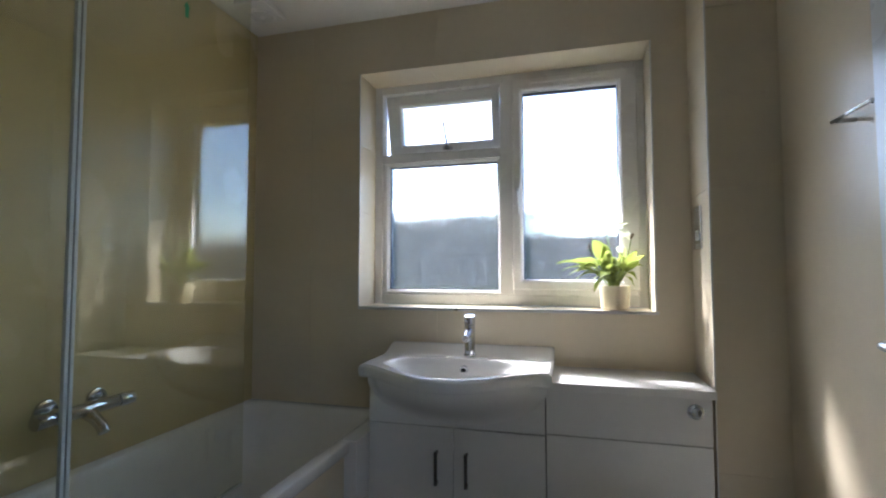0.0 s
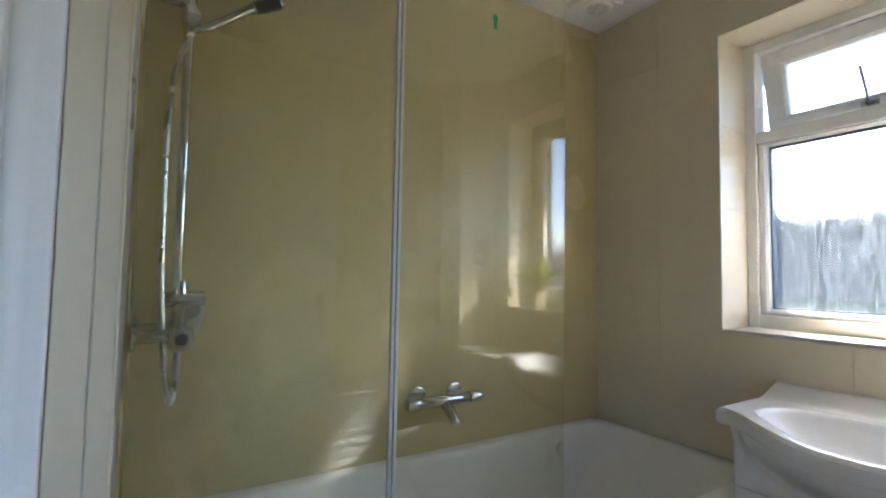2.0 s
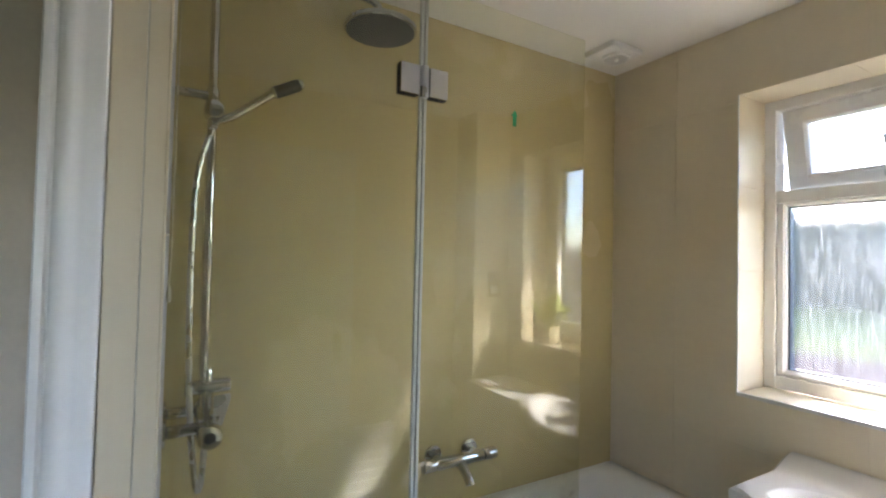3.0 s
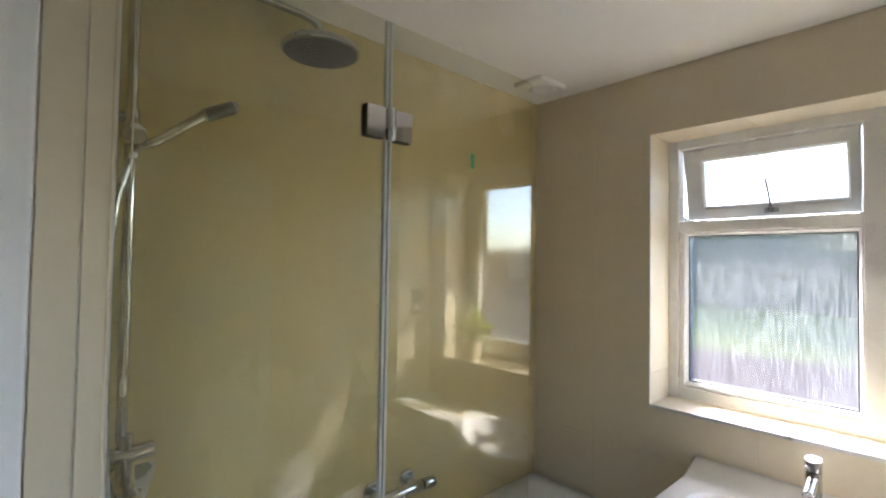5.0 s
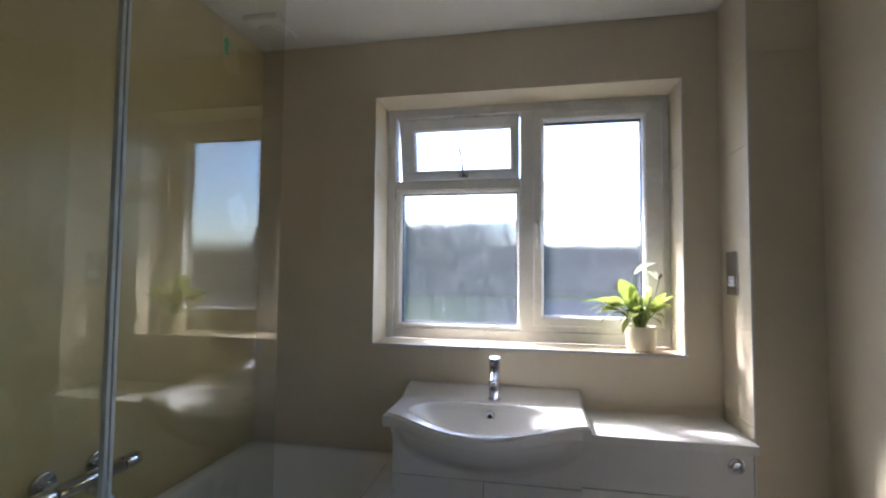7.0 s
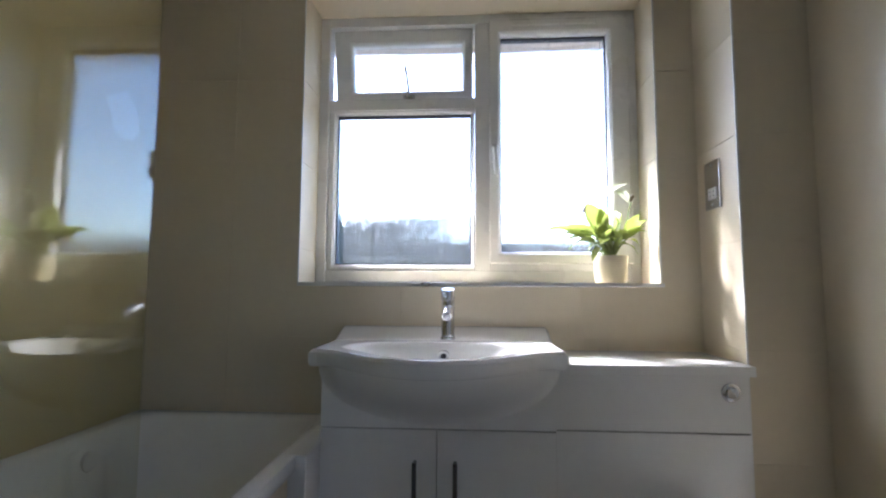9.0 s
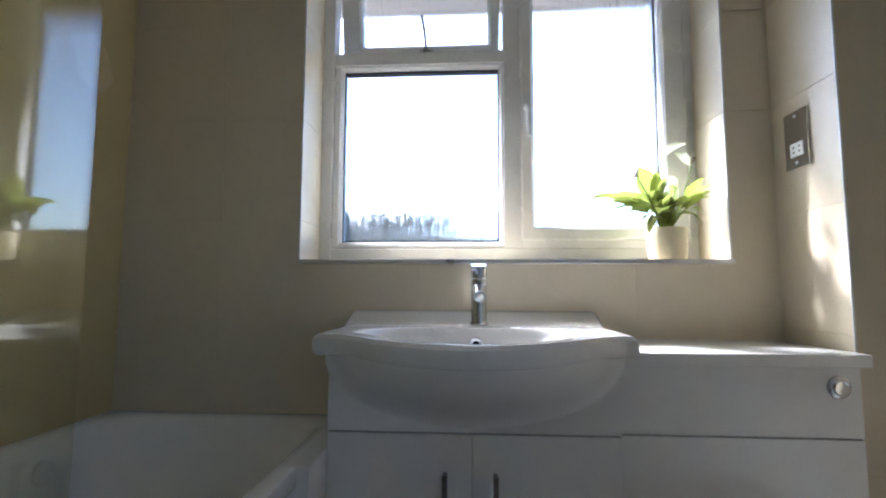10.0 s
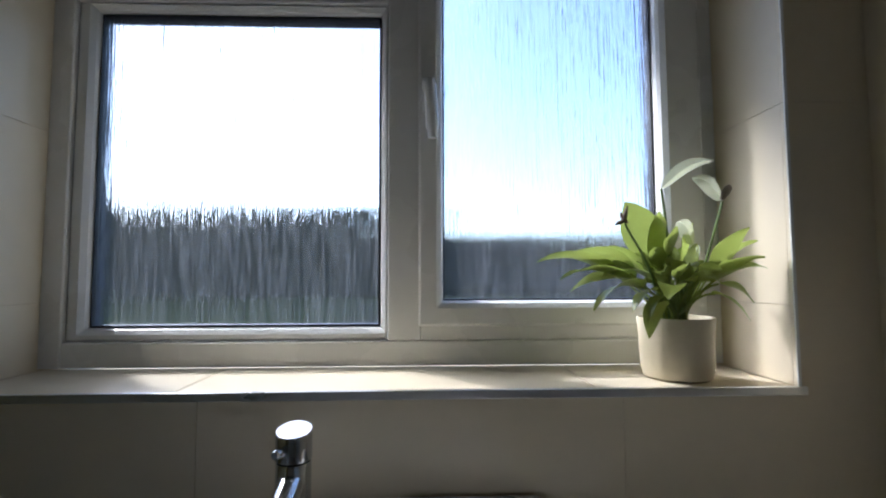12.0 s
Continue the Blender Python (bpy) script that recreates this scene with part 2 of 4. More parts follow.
def spline(pts, n=8):
    """Points along a Catmull-Rom curve through pts."""
    p = [Vector(q) for q in pts]
    p = [p[0] * 2 - p[1]] + p + [p[-1] * 2 - p[-2]]
    out = []
    for i in range(1, len(p) - 2):
        for s in range(n):
            t = s / n
            out.append(0.5 * (2 * p[i] + (p[i + 1] - p[i - 1]) * t + (2 * p[i - 1] - 5 * p[i] + 4 * p[i + 1] - p[i + 2]) * t * t + (3 * p[i] - p[i - 1] - 3 * p[i + 1] + p[i + 2]) * t ** 3))
    return out + [p[-2]]


def lathe(profile, cx, cy, seg=32):
    """A turned body about an upright axis; profile: (radius, z) from the bottom up."""
    bm = bmesh.new()
    rings = [[bm.verts.new((cx + r * math.cos(2 * math.pi * j / seg), cy + r * math.sin(2 * math.pi * j / seg), z)) for j in range(seg)] for r, z in profile]
    for a, b in zip(rings, rings[1:]):
        for j in range(seg):
            bm.faces.new((a[j], a[(j + 1) % seg], b[(j + 1) % seg], b[j]))
    bm.faces.new(rings[0][::-1])
    bm.faces.new(rings[-1])
    return bm


# ---- the room's shell ----
CEIL = 2.308
RX, NX, NY = 2.095, 1.886, -0.24        # right wall; alcove's side wall and its front
BY = -1.741                            # wall at the shower end of the bath
WX0, WX1, WZ0, WZ1 = 0.542, 1.756, 1.013, 2.060   # window opening in the tiles
HY = -3.3                              # end of the dark hall

floor = tagged(finish("floor", boxes((-0.15, 2.4, -1.9, 0.3, -0.12, -0.006)), FLOORV), "pale beige vinyl floor of the bathroom", "floor", kind="structure")
hall_floor = tagged(finish("hall_floor", boxes((-0.15, 2.4, HY - 0.1, -1.902, -0.12, 0.0)), CARPET), "beige carpeted floor of the hall", "floor", kind="structure")
ceiling = tagged(finish("ceiling", boxes((-0.15, 2.4, HY - 0.1, 0.3, CEIL, CEIL + 0.12)), PAINT), "white painted plaster ceiling", "ceiling", kind="structure")
T = 0.002
wall_window = tagged(finish("wall_window", boxes((-0.15, WX0 - T, T, 0.30, -0.1, CEIL), (WX1 + T, 2.4, T, 0.30, -0.1, CEIL),
                     (WX0 - T, WX1 + T, T, 0.30, -0.1, WZ0 - 0.012), (WX0 - T, WX1 + T, T, 0.30, WZ1 + T, CEIL)), GROUT), "cream tiled wall with the window", "wall", kind="structure")
wall_left = tagged(finish("wall_left", boxes((-0.15, -T, BY - 0.15, T, -0.1, CEIL)), GROUT), "cream tiled wall along the bath", "wall", kind="structure")
wall_bath_end = tagged(finish("wall_bath_end", boxes((-T, 0.590, -1.90, BY - T, -0.1, CEIL)), WALLPAINT), "cream tiled wall at the shower end of the bath", "wall", kind="structure")
wall_right = tagged(finish("wall_right", boxes((RX + T, 2.4, -1.9, T, -0.1, CEIL)), GROUT), "cream tiled side wall of the bathroom", "wall", kind="structure")
wall_alcove = tagged(finish("wall_alcove", boxes((NX + T, RX + T, NY + T, T, -0.1, CEIL)), GROUT), "cream tiled boxed-out pier beside the cistern unit", "wall", kind="structure")
# unseen gap in the side wall, added to let skylight in
wall_hall = tagged(finish("wall_hall", boxes((-0.15, 0.30, HY, BY - 0.15, -0.1, CEIL), (2.2, 2.4, HY, -2.70, -0.1, CEIL), (2.2, 2.4, -2.25, -1.902, -0.1, CEIL), (2.2, 2.4, -2.70, -2.25, -0.1, 0.95), (2.2, 2.4, -2.70, -2.25, 1.80, CEIL), (-0.15, 2.4, HY - 0.1, HY, -0.1, CEIL)), HALL), "painted hall walls with an unseen opening added to let skylight in", "wall", kind="structure")


def tile_wall(parent, origin, u, w, width, height, lines_u, lines_w, mat, holes=(), thick=0.0075, gap=0.0005):
    """Tiles on a wall: origin is a lower corner of the tiled face, u and w its unit directions; lines are the joints.
    A tile cut round an opening stays one piece."""
    nrm = Vector(u).cross(Vector(w))
    o, u, w = Vector(origin), Vector(u), Vector(w)

    def cuts(lines, end):
        return [0.0] + [c for c in lines if 0.02 < c < end - 0.02] + [end]
    cu, cw = cuts(lines_u, width), cuts(lines_w, height)
    for a0, a1 in zip(cu, cu[1:]):
        for b0, b1 in zip(cw, cw[1:]):
            xs, ys = [a0 + gap, a1 - gap], [b0 + gap, b1 - gap]
            for h in holes:
                xs += [c for c in (h[0], h[1]) if xs[0] < c < xs[1]]
                ys += [c for c in (h[2], h[3]) if ys[0] < c < ys[1]]
            xs, ys = sorted(xs), sorted(ys)
            cells = [(p, q, r, s) for p, q in zip(xs, xs[1:]) for r, s in zip(ys, ys[1:])
                     if not any(h[0] < (p + q) / 2 < h[1] and h[2] < (r + s) / 2 < h[3] for h in holes)]
            if not cells:
                continue
            bm = bmesh.new()
            whole = len(xs) == 2 and len(ys) == 2
            for p, q, r, s in cells:
                e = 0.0005 if whole else 0.0
                back = [o + u * a + w * b - nrm * thick for a, b in ((p, r), (q, r), (q, s), (p, s))]
                mid = [o + u * a + w * b - nrm * e for a, b in ((p, r), (q, r), (q, s), (p, s))]
                front = [o + u * a + w * b for a, b in ((p + e, r + e), (q - e, r + e), (q - e, s - e), (p + e, s - e))]
                vb, vm = [bm.verts.new(c) for c in back], [bm.verts.new(c) for c in mid]
                vf = [bm.verts.new(c) for c in front] if e else vm
                bm.faces.new(vf)
                for i in range(4):
                    bm.faces.new((vb[i], vb[(i + 1) % 4], vm[(i + 1) % 4], vm[i]))
                    if e:
                        bm.faces.new((vm[i], vm[(i + 1) % 4], vf[(i + 1) % 4], vf[i]))
            part("tile", bm, mat, parent)


ROWS_Z = [0.23, 0.53, 0.83, 1.13, 1.435, 1.735, 2.035]
COLS_X = [0.30, 0.90, 1.50]


# ---- window ----
window_1 = thing("window_1", "white plastic window with obscured glass and an open top vent", "window", kind="structure")
FY0, FY1 = 0.175, 0.245
FX0, FX1, FZ0, FZ1 = WX0 - 0.006, WX1 + 0.006, WZ0 + 0.003, WZ1 + 0.006


def frame_ring(bm, x0, x1, z0, z1, ox0, ox1, oz0, oz1, y0, y1, lip=0.012):
    """A glazing frame: outer rectangle x0..z1 round the opening ox0..oz1, with a sloped inner bead."""
    def ring(ax0, ax1, az0, az1, y):
        return [bm.verts.new(c) for c in ((ax0, y, az0), (ax1, y, az0), (ax1, y, az1), (ax0, y, az1))]
    r = [ring(x0, x1, z0, z1, y1), ring(x0, x1, z0, z1, y0 + 0.004), ring(x0 + 0.004, x1 - 0.004, z0 + 0.004, z1 - 0.004, y0),
         ring(ox0 - lip, ox1 + lip, oz0 - lip, oz1 + lip, y0), ring(ox0 - lip * 0.3, ox1 + lip * 0.3, oz0 - lip * 0.3, oz1 + lip * 0.3, y0 + 0.007),
         ring(ox0, ox1, oz0, oz1, y0 + 0.016), ring(ox0, ox1, oz0, oz1, y1)]
    for a, b in zip(r, r[1:] + r[:1]):
        for i in range(4):
            bm.faces.new((a[i], a[(i + 1) % 4], b[(i + 1) % 4], b[i]))
    return bm


MX = 1.178           # middle of the mullion
TZ = 1.707            # middle of the transom
bm = bmesh.new()
box(bm, FX0, FX0 + 0.042, FY0, FY1, FZ0, FZ1, 0.003)
box(bm, FX1 - 0.042, FX1, FY0, FY1, FZ0, FZ1, 0.003)
box(bm, FX0 + 0.042, FX1 - 0.042, FY0 + 0.001, FY1, FZ0, FZ0 + 0.045, 0.003)
box(bm, FX0 + 0.042, FX1 - 0.042, FY0 + 0.001, FY1, FZ1 - 0.042, FZ1, 0.003)
box(bm, MX + 0.03, FX1 - 0.042, FY0 + 0.006, FY1, FZ0 + 0.045, 1.100, 0.002)
box(bm, MX - 0.03, MX + 0.03, FY0 + 0.002, FY1, FZ0 + 0.045, FZ1 - 0.042, 0.003)
box(bm, FX0 + 0.042, MX - 0.03, FY0 + 0.003, FY1, TZ - 0.022, TZ + 0.022, 0.003)
part("window_frame", bm, UPVC, window_1)
# fixed light below
bead = part("glazing_bead", frame_ring(bmesh.new(), FX0 + 0.043, MX - 0.031, FZ0 + 0.046, TZ - 0.023, 0.611, 1.133, 1.085, 1.670, 0.183, 0.225), UPVC, window_1)
pane = part("pane", boxes((0.603, 1.141, 0.206, 0.212, 1.077, 1.678)), RAINGLASS, window_1, "obscured rain-pattern glass")
pane.visible_shadow = False
# side-hung sash
sash = part("sash", frame_ring(bmesh.new(), MX + 0.026, FX1 - 0.034, 1.087, FZ1 - 0.034, 1.248, 1.652, 1.131, 1.973, 0.163, 0.225), UPVC, window_1)
pane = part("pane", boxes((1.240, 1.660, 0.206, 0.212, 1.123, 1.981)), RAINGLASS, sash, "obscured rain-pattern glass")
pane.visible_shadow = False
part("gasket", frame_ring(bmesh.new(), 1.2475, 1.6525, 1.1305, 1.9735, 1.251, 1.649, 1.134, 1.970, 0.197, 0.205, 0.001), BLACK, sash, "black rubber glazing seal")
part("gasket", frame_ring(bmesh.new(), 0.6105, 1.1335, 1.0845, 1.6705, 0.614, 1.130, 1.088, 1.667, 0.197, 0.205, 0.001), BLACK, window_1, "black rubber glazing seal")
bm = boxes((1.211, 1.233, 0.156, 0.164, 1.467, 1.537), bevel=0.003)
handle = part("handle", bm, UPVC, sash, "white window handle")
bm = bmesh.new()
sweep(bm, spline([(1.222, 0.156, 1.517), (1.223, 0.140, 1.517), (1.225, 0.133, 1.504), (1.228, 0.132, 1.457), (1.230, 0.134, 1.417)], 6), [0.0115] * 12 + [0.0112] * 10 + [0.008] * 3, 10)
part("lever", bm, UPVC, handle, smooth=True)
bm = boxes((1.29, 1.61, 0.158, 0.166, 2.003, 2.017), bevel=0.003)
part("trickle_vent", bm, UPVC, window_1)
part("spacer_bar", frame_ring(bmesh.new(), 0.604, 1.140, 1.078, 1.677, 0.6135, 1.1305, 1.0875, 1.6675, 0.2125, 0.236, 0.001), SPACER, window_1, "dark spacer bar of the double glazing")
part("spacer_bar", frame_ring(bmesh.new(), 1.241, 1.659, 1.124, 1.980, 1.2505, 1.6495, 1.1335, 1.9705, 0.2125, 0.236, 0.001), SPACER, sash, "dark spacer bar of the double glazing")
# top-hung vent, pushed open at its foot
VT = 11.0
hinge_z = 2.022
bm = frame_ring(bmesh.new(), 0.586, 1.141, -0.29, 0.0, 0.660, 1.099, -0.236, -0.058, 0.0, 0.05)
vent = part("vent_sash", bm, UPVC, window_1, "open top-hung vent sash")
vent.matrix_basis = pose(0, 0.200, hinge_z, VT, 0, 0)
vp = part("pane", boxes((0.654, 1.105, 0.024, 0.030, -0.242, -0.052)), RAINGLASS, vent, "obscured rain-pattern glass")
vp.visible_shadow = False
bm = bmesh.new()
sweep(bm, spline([(0.885, -0.006, -0.262), (0.884, -0.016, -0.25), (0.880, -0.02, -0.2), (0.870, -0.012, -0.140)], 6), [0.007] * 6 + [0.0055] * 13, 8)
box(bm, 0.862, 0.908, -0.012, -0.0005, -0.274, -0.255, 0.002)
part("stay", bm, STEEL, vent, "grey casement stay", smooth=True)

# sill and reveals, tiled, with a polished trim along the front edge
window_sill = thing("window_sill", "cream tiled window sill with a polished metal trim", "window sill", kind="structure")
SILLX = [WX0, 0.863, 1.463, WX1]
for a, b in zip(SILLX, SILLX[1:]):
    part("tile", boxes((a + 0.0012, b - 0.0012, 0.006, 0.19, WZ0 - 0.0105, WZ0), bevel=0.0008), TILE, window_sill)
bm = bmesh.new()
box(bm, WX0 - 0.004, WX1 + 0.012, -0.0045, 0.0045, WZ0 - 0.011, WZ0 + 0.0015, 0.0012)
part("trim", bm, TRIM, window_sill, "polished metal tile trim")
reveal = thing("window_reveal", "cream tiled reveal round the window", "window reveal", kind="structure")
RVZ = [WZ0, 1.13, 1.435, 1.735, WZ1]
for x0, x1 in ((WX0 - T, WX0), (WX1, WX1 + T)):
    for a, b in zip(RVZ, RVZ[1:]):
        part("tile", boxes((x0, x1, 0.0078, 0.174, a + 0.0008, b - 0.0008), bevel=0.0005), TILE, reveal)
for a, b in zip(SILLX, SILLX[1:]):
    part("tile", boxes((a + 0.0008, b - 0.0008, 0.0078, 0.174, WZ1, WZ1 + T), bevel=0.0005), TILE, reveal)
for x in (WX0 - 0.0015, WX1 + 0.0015):
    part("trim", boxes((x - 0.0025, x + 0.0025, -0.003, 0.0, WZ0 + 0.002, WZ1), bevel=0.0008), UPVC, reveal, "white plastic tile trim")

# ---- outside ----
def rise(y):
    """Height of the garden, which climbs away from the house to the hedge."""
    f = max(0.0, min(1.0, (y - 2.2) / 4.3))
    return -0.25 + 1.15 * (0.35 * f + 0.65 * f * f * (3 - 2 * f))


def bank(name, x0, x1, y0, y1, lift, mat, label, category, steps=24):
    """A sheet of ground that follows the rise, with a thickness of its own."""
    bm = bmesh.new()
    rows = []
    for i in range(steps + 1):
        y = y0 + (y1 - y0) * i / steps
        rows.append([bm.verts.new((x, y, rise(y) + lift + d)) for x, d in ((x0, 0), (x1, 0), (x1, -0.2), (x0, -0.2))])
    for p, q in zip(rows, rows[1:]):
        for i in range(4):
            bm.faces.new((p[i], p[(i + 1) % 4], q[(i + 1) % 4], q[i]))
    bm.faces.new(rows[0][::-1]), bm.faces.new(rows[-1])
    return tagged(finish(name, bm, mat), label, category, kind="structure")


bm = bmesh.new()
rows = [[bm.verts.new((x, y, rise(y))) for x in (-600, 600)] for y in [-600, 0.0] + [2.0 + 0.2 * i for i in range(25)] + [900]]
for p, q in zip(rows, rows[1:]):
    bm.faces.new((p[0], p[1], q[1], q[0]))
ground = tagged(finish("ground", bm, GRASS), "green lawn rising gently to the hedge", "ground", kind="structure")
bank("pavement", -20, 0.55, 0.31, 4.75, 0.02, BORDER, "bare brown planting border under the window", "border")
bank("road", 0.55, 14, 0.31, 6.2, 0.012, PAVING, "pale drive climbing beside the lawn", "road")
soffit = tagged(finish("soffit", boxes((-1.6, 3.6, 0.305, 0.68, 2.19, 2.208), (-1.6, 3.6, 0.68, 0.702, 2.17, 2.36), bevel=0.002), SOFFIT), "weathered beige soffit and fascia of the eaves", "eaves", kind="structure")


def hedge(name, x0, x1, y, depth, h0, h1, label, mat=HEDGE):
    """A clipped bank of foliage with an uneven, leafy outline; h0 and h1 are the heights of its top at its ends."""
    bm = bmesh.new()
    nx, nz, nd = 260, 16, 5
    foot = rise(y) - 0.05
    def height(x):
        f = (x - x0) / (x1 - x0)
        return h0 + (h1 - h0) * f + 0.10 * noise.noise((x * 0.9, 3.1, 0)) + 0.07 * noise.noise((x * 4.3, 9.1, 0))
    cols = []
    for i in range(nx + 1):
        x = x0 + (x1 - x0) * i / nx
        h = height(x)
        col = []
        for j in range(nz + 1):
            z = foot + (h - foot) * j / nz
            d = 0.16 * noise.noise((x * 2.2, z * 2.4, 1.0)) + 0.08 * noise.noise((x * 8.0, z * 8.0, 5.0))
            col.append(bm.verts.new((x, y + d, z)))
        for j in range(1, nd + 1):
            col.append(bm.verts.new((x, y + depth * j / nd, h - 0.07 * abs(noise.noise((x * 6.1, j * 0.7, 2.0))))))
        cols.append(col)
    for a, b in zip(cols, cols[1:]):
        for j in range(len(a) - 1):
            bm.faces.new((a[j], b[j], b[j + 1], a[j + 1]))
    for k in range(5200):
        x = random.uniform(x0, x1)
        h = height(x)
        z = h - (h - foot) * random.random() ** 2 * 0.9
        s = random.uniform(0.02, 0.06)
        c = Vector((x, y - random.uniform(0, 0.14) + (random.uniform(0, depth * 0.6) if z > h - 0.1 else 0), z + random.uniform(-0.03, 0.13) * (z > h - 0.15)))
        q = Euler((random.uniform(0, 6), random.uniform(0, 6), random.uniform(0, 6))).to_matrix()
        bm.faces.new([bm.verts.new(c + q @ Vector(p) * s) for p in ((-1, 0, 0), (0, -0.5, 0.1), (1, 0, 0), (0, 0.5, 0.1))])
    return tagged(finish(name, bm, mat), label, "hedge", kind="stuff")


hedge("hedge", -16, 1.35, 6.5, 0.9, 2.27, 2.24, "tall dark hedge along the top of the lawn")
hedge("hedge", 1.2, 16, 6.8, 0.9, 1.84, 1.74, "lower brown hedge beyond the drive", SCRUB)

# ---- doorway ----
door_frame = thing("door_frame", "white painted moulded door lining and architrave", "door frame", kind="structure")
MOULD = [(-1.8985, 0.5905), (-1.8985, 0.606), (-1.8955, 0.6095), (-1.890, 0.6105), (-1.8855, 0.6085), (-1.883, 0.604), (-1.880, 0.603), (-1.8775, 0.606),
         (-1.873, 0.6095), (-1.866, 0.6105), (-1.859, 0.609), (-1.853, 0.606), (-1.846, 0.6045), (-1.828, 0.6035), (-1.8225, 0.602), (-1.8205, 0.5985), (-1.8205, 0.5905)]
bm = bmesh.new()
lo = [bm.verts.new((x, y, 0.0)) for y, x in MOULD]
hi = [bm.verts.new((x, y, 2.05)) for y, x in MOULD]
bm.faces.new(lo), bm.faces.new(hi[::-1])
for i in range(len(MOULD)):
    j = (i + 1) % len(MOULD)
    bm.faces.new((lo[j], lo[i], hi[i], hi[j]))
part("architrave", bm, WOODWHITE, door_frame, smooth=True)
bm = boxes((2.03, 2.088, -1.885, -1.70, 0.0, 2.05), bevel=0.004)
part("jamb", bm, WOODWHITE, door_frame)
part("head", boxes((0.63, 2.03, -1.885, -1.78, 2.05, 2.085), bevel=0.003), WOODWHITE, door_frame)
lintel = tagged(finish("wall_lintel", boxes((0.594, 2.09, -1.90, -1.77, 2.086, CEIL)), WALLPAINT), "painted wall over the doorway", "wall", kind="structure")

door_1 = thing("door_1", "white grooved panel door standing open along the side wall", "door", kind="structure")
DX0, DX1, DY0, DY1, DZ0, DZ1 = 1.985, 2.020, -1.685, -0.916, 0.008, 1.985
PY = [(c - 0.009, c + 0.009) for c in (-1.590, -1.440, -1.290, -1.145, -1.0)]
PZ = [(0.20, 0.675), (0.925, 1.86)]
cutsy = sorted([DY0, DY1] + [c for p in PY for c in p])
cutsz = sorted([DZ0, DZ1] + [c for p in PZ for c in p])
bm = bmesh.new()
for a, b in zip(cutsy, cutsy[1:]):
    for c, d in zip(cutsz, cutsz[1:]):
        if (a, b) in PY and (c, d) in PZ:
            box(bm, DX0 + 0.007, DX1, a, b, c, d)
        else:
            box(bm, DX0, DX1, a, b, c, d)
part("leaf_slab", bm, WOODWHITE, door_1, "white door leaf with upright grooves")
bm = boxes((DX0 - 0.006, DX0, DY1 - 0.095, DY1 - 0.055, 0.93, 1.09), bevel=0.003)
hp = part("handle_plate", bm, STEEL, door_1, "satin metal handle plate")
bm = bmesh.new()
sweep(bm, spline([(DX0 - 0.006, DY1 - 0.075, 1.04), (DX0 - 0.04, DY1 - 0.075, 1.04), (DX0 - 0.05, DY1 - 0.095, 1.04), (DX0 - 0.048, DY1 - 0.175, 1.035)], 6), 0.008, 10)
part("lever", bm, STEEL, hp, "satin metal lever", smooth=True)
for z in (0.25, 1.0, 1.75):
    part("hinge", rod((2.003, DY0 - 0.008, z - 0.045), (2.003, DY0 - 0.008, z + 0.045), 0.007, 10, 0.002), STEEL, door_1)

# ---- bath ----
bath = thing("bathtub", "white acrylic bath built in along the tiled wall", "bathtub")
RIM, BX = 0.579, 0.700


def rounded_rect(x0, x1, y0, y1, z, r, n=6):
    out = []
    for cx, cy, a0 in ((x1 - r, y1 - r, 0), (x0 + r, y1 - r, 90), (x0 + r, y0 + r, 180), (x1 - r, y0 + r, 270)):
        for i in range(n + 1):
            a = radians(a0 + 90 * i / n)
            out.append((cx + r * math.cos(a), cy + r * math.sin(a), z))
    return out


def loft(bm, loops, cap_last=True):
    rings = [[bm.verts.new(c) for c in lp] for lp in loops]
    for a, b in zip(rings, rings[1:]):
        n = len(a)
        for i in range(n):
            bm.faces.new((a[i], a[(i + 1) % n], b[(i + 1) % n], b[i]))
    if cap_last:
        bm.faces.new(rings[-1])
    return bm


y0, y1 = BY + 0.003, -0.003
bm = loft(bmesh.new(), [
    rounded_rect(0.003, BX - 0.004, y0, y1, RIM - 0.040, 0.012), rounded_rect(0.003, BX, y0, y1, RIM - 0.034, 0.014),
    rounded_rect(0.003, BX, y0, y1, RIM - 0.010, 0.014), rounded_rect(0.004, BX - 0.003, y0 + 0.001, y1 - 0.001, RIM - 0.003, 0.014),
    rounded_rect(0.008, BX - 0.010, y0 + 0.006, y1 - 0.006, RIM, 0.012),
    rounded_rect(0.040, BX - 0.042, y0 + 0.060, y1 - 0.050, RIM - 0.001, 0.09), rounded_rect(0.046, BX - 0.050, y0 + 0.068, y1 - 0.060, RIM - 0.006, 0.09),
    rounded_rect(0.052, BX - 0.058, y0 + 0.074, y1 - 0.070, RIM - 0.020, 0.095),
    rounded_rect(0.085, BX - 0.100, y0 + 0.105, y1 - 0.20, RIM - 0.22, 0.10), rounded_rect(0.105, BX - 0.14, y0 + 0.13, y1 - 0.29, RIM - 0.34, 0.10),
    rounded_rect(0.13, BX - 0.165, y0 + 0.16, y1 - 0.33, RIM - 0.385, 0.09), rounded_rect(0.17, BX - 0.205, y0 + 0.20, y1 - 0.38, RIM - 0.398, 0.08)])
part("tub", bm, ACRYLIC, bath, smooth=True)
part("waste", lathe([(0.03, RIM - 0.397), (0.032, RIM - 0.395), (0.028, RIM - 0.393), (0.012, RIM - 0.396)], 0.33, -0.80, 20), CHROME, bath, "chrome waste", smooth=True)
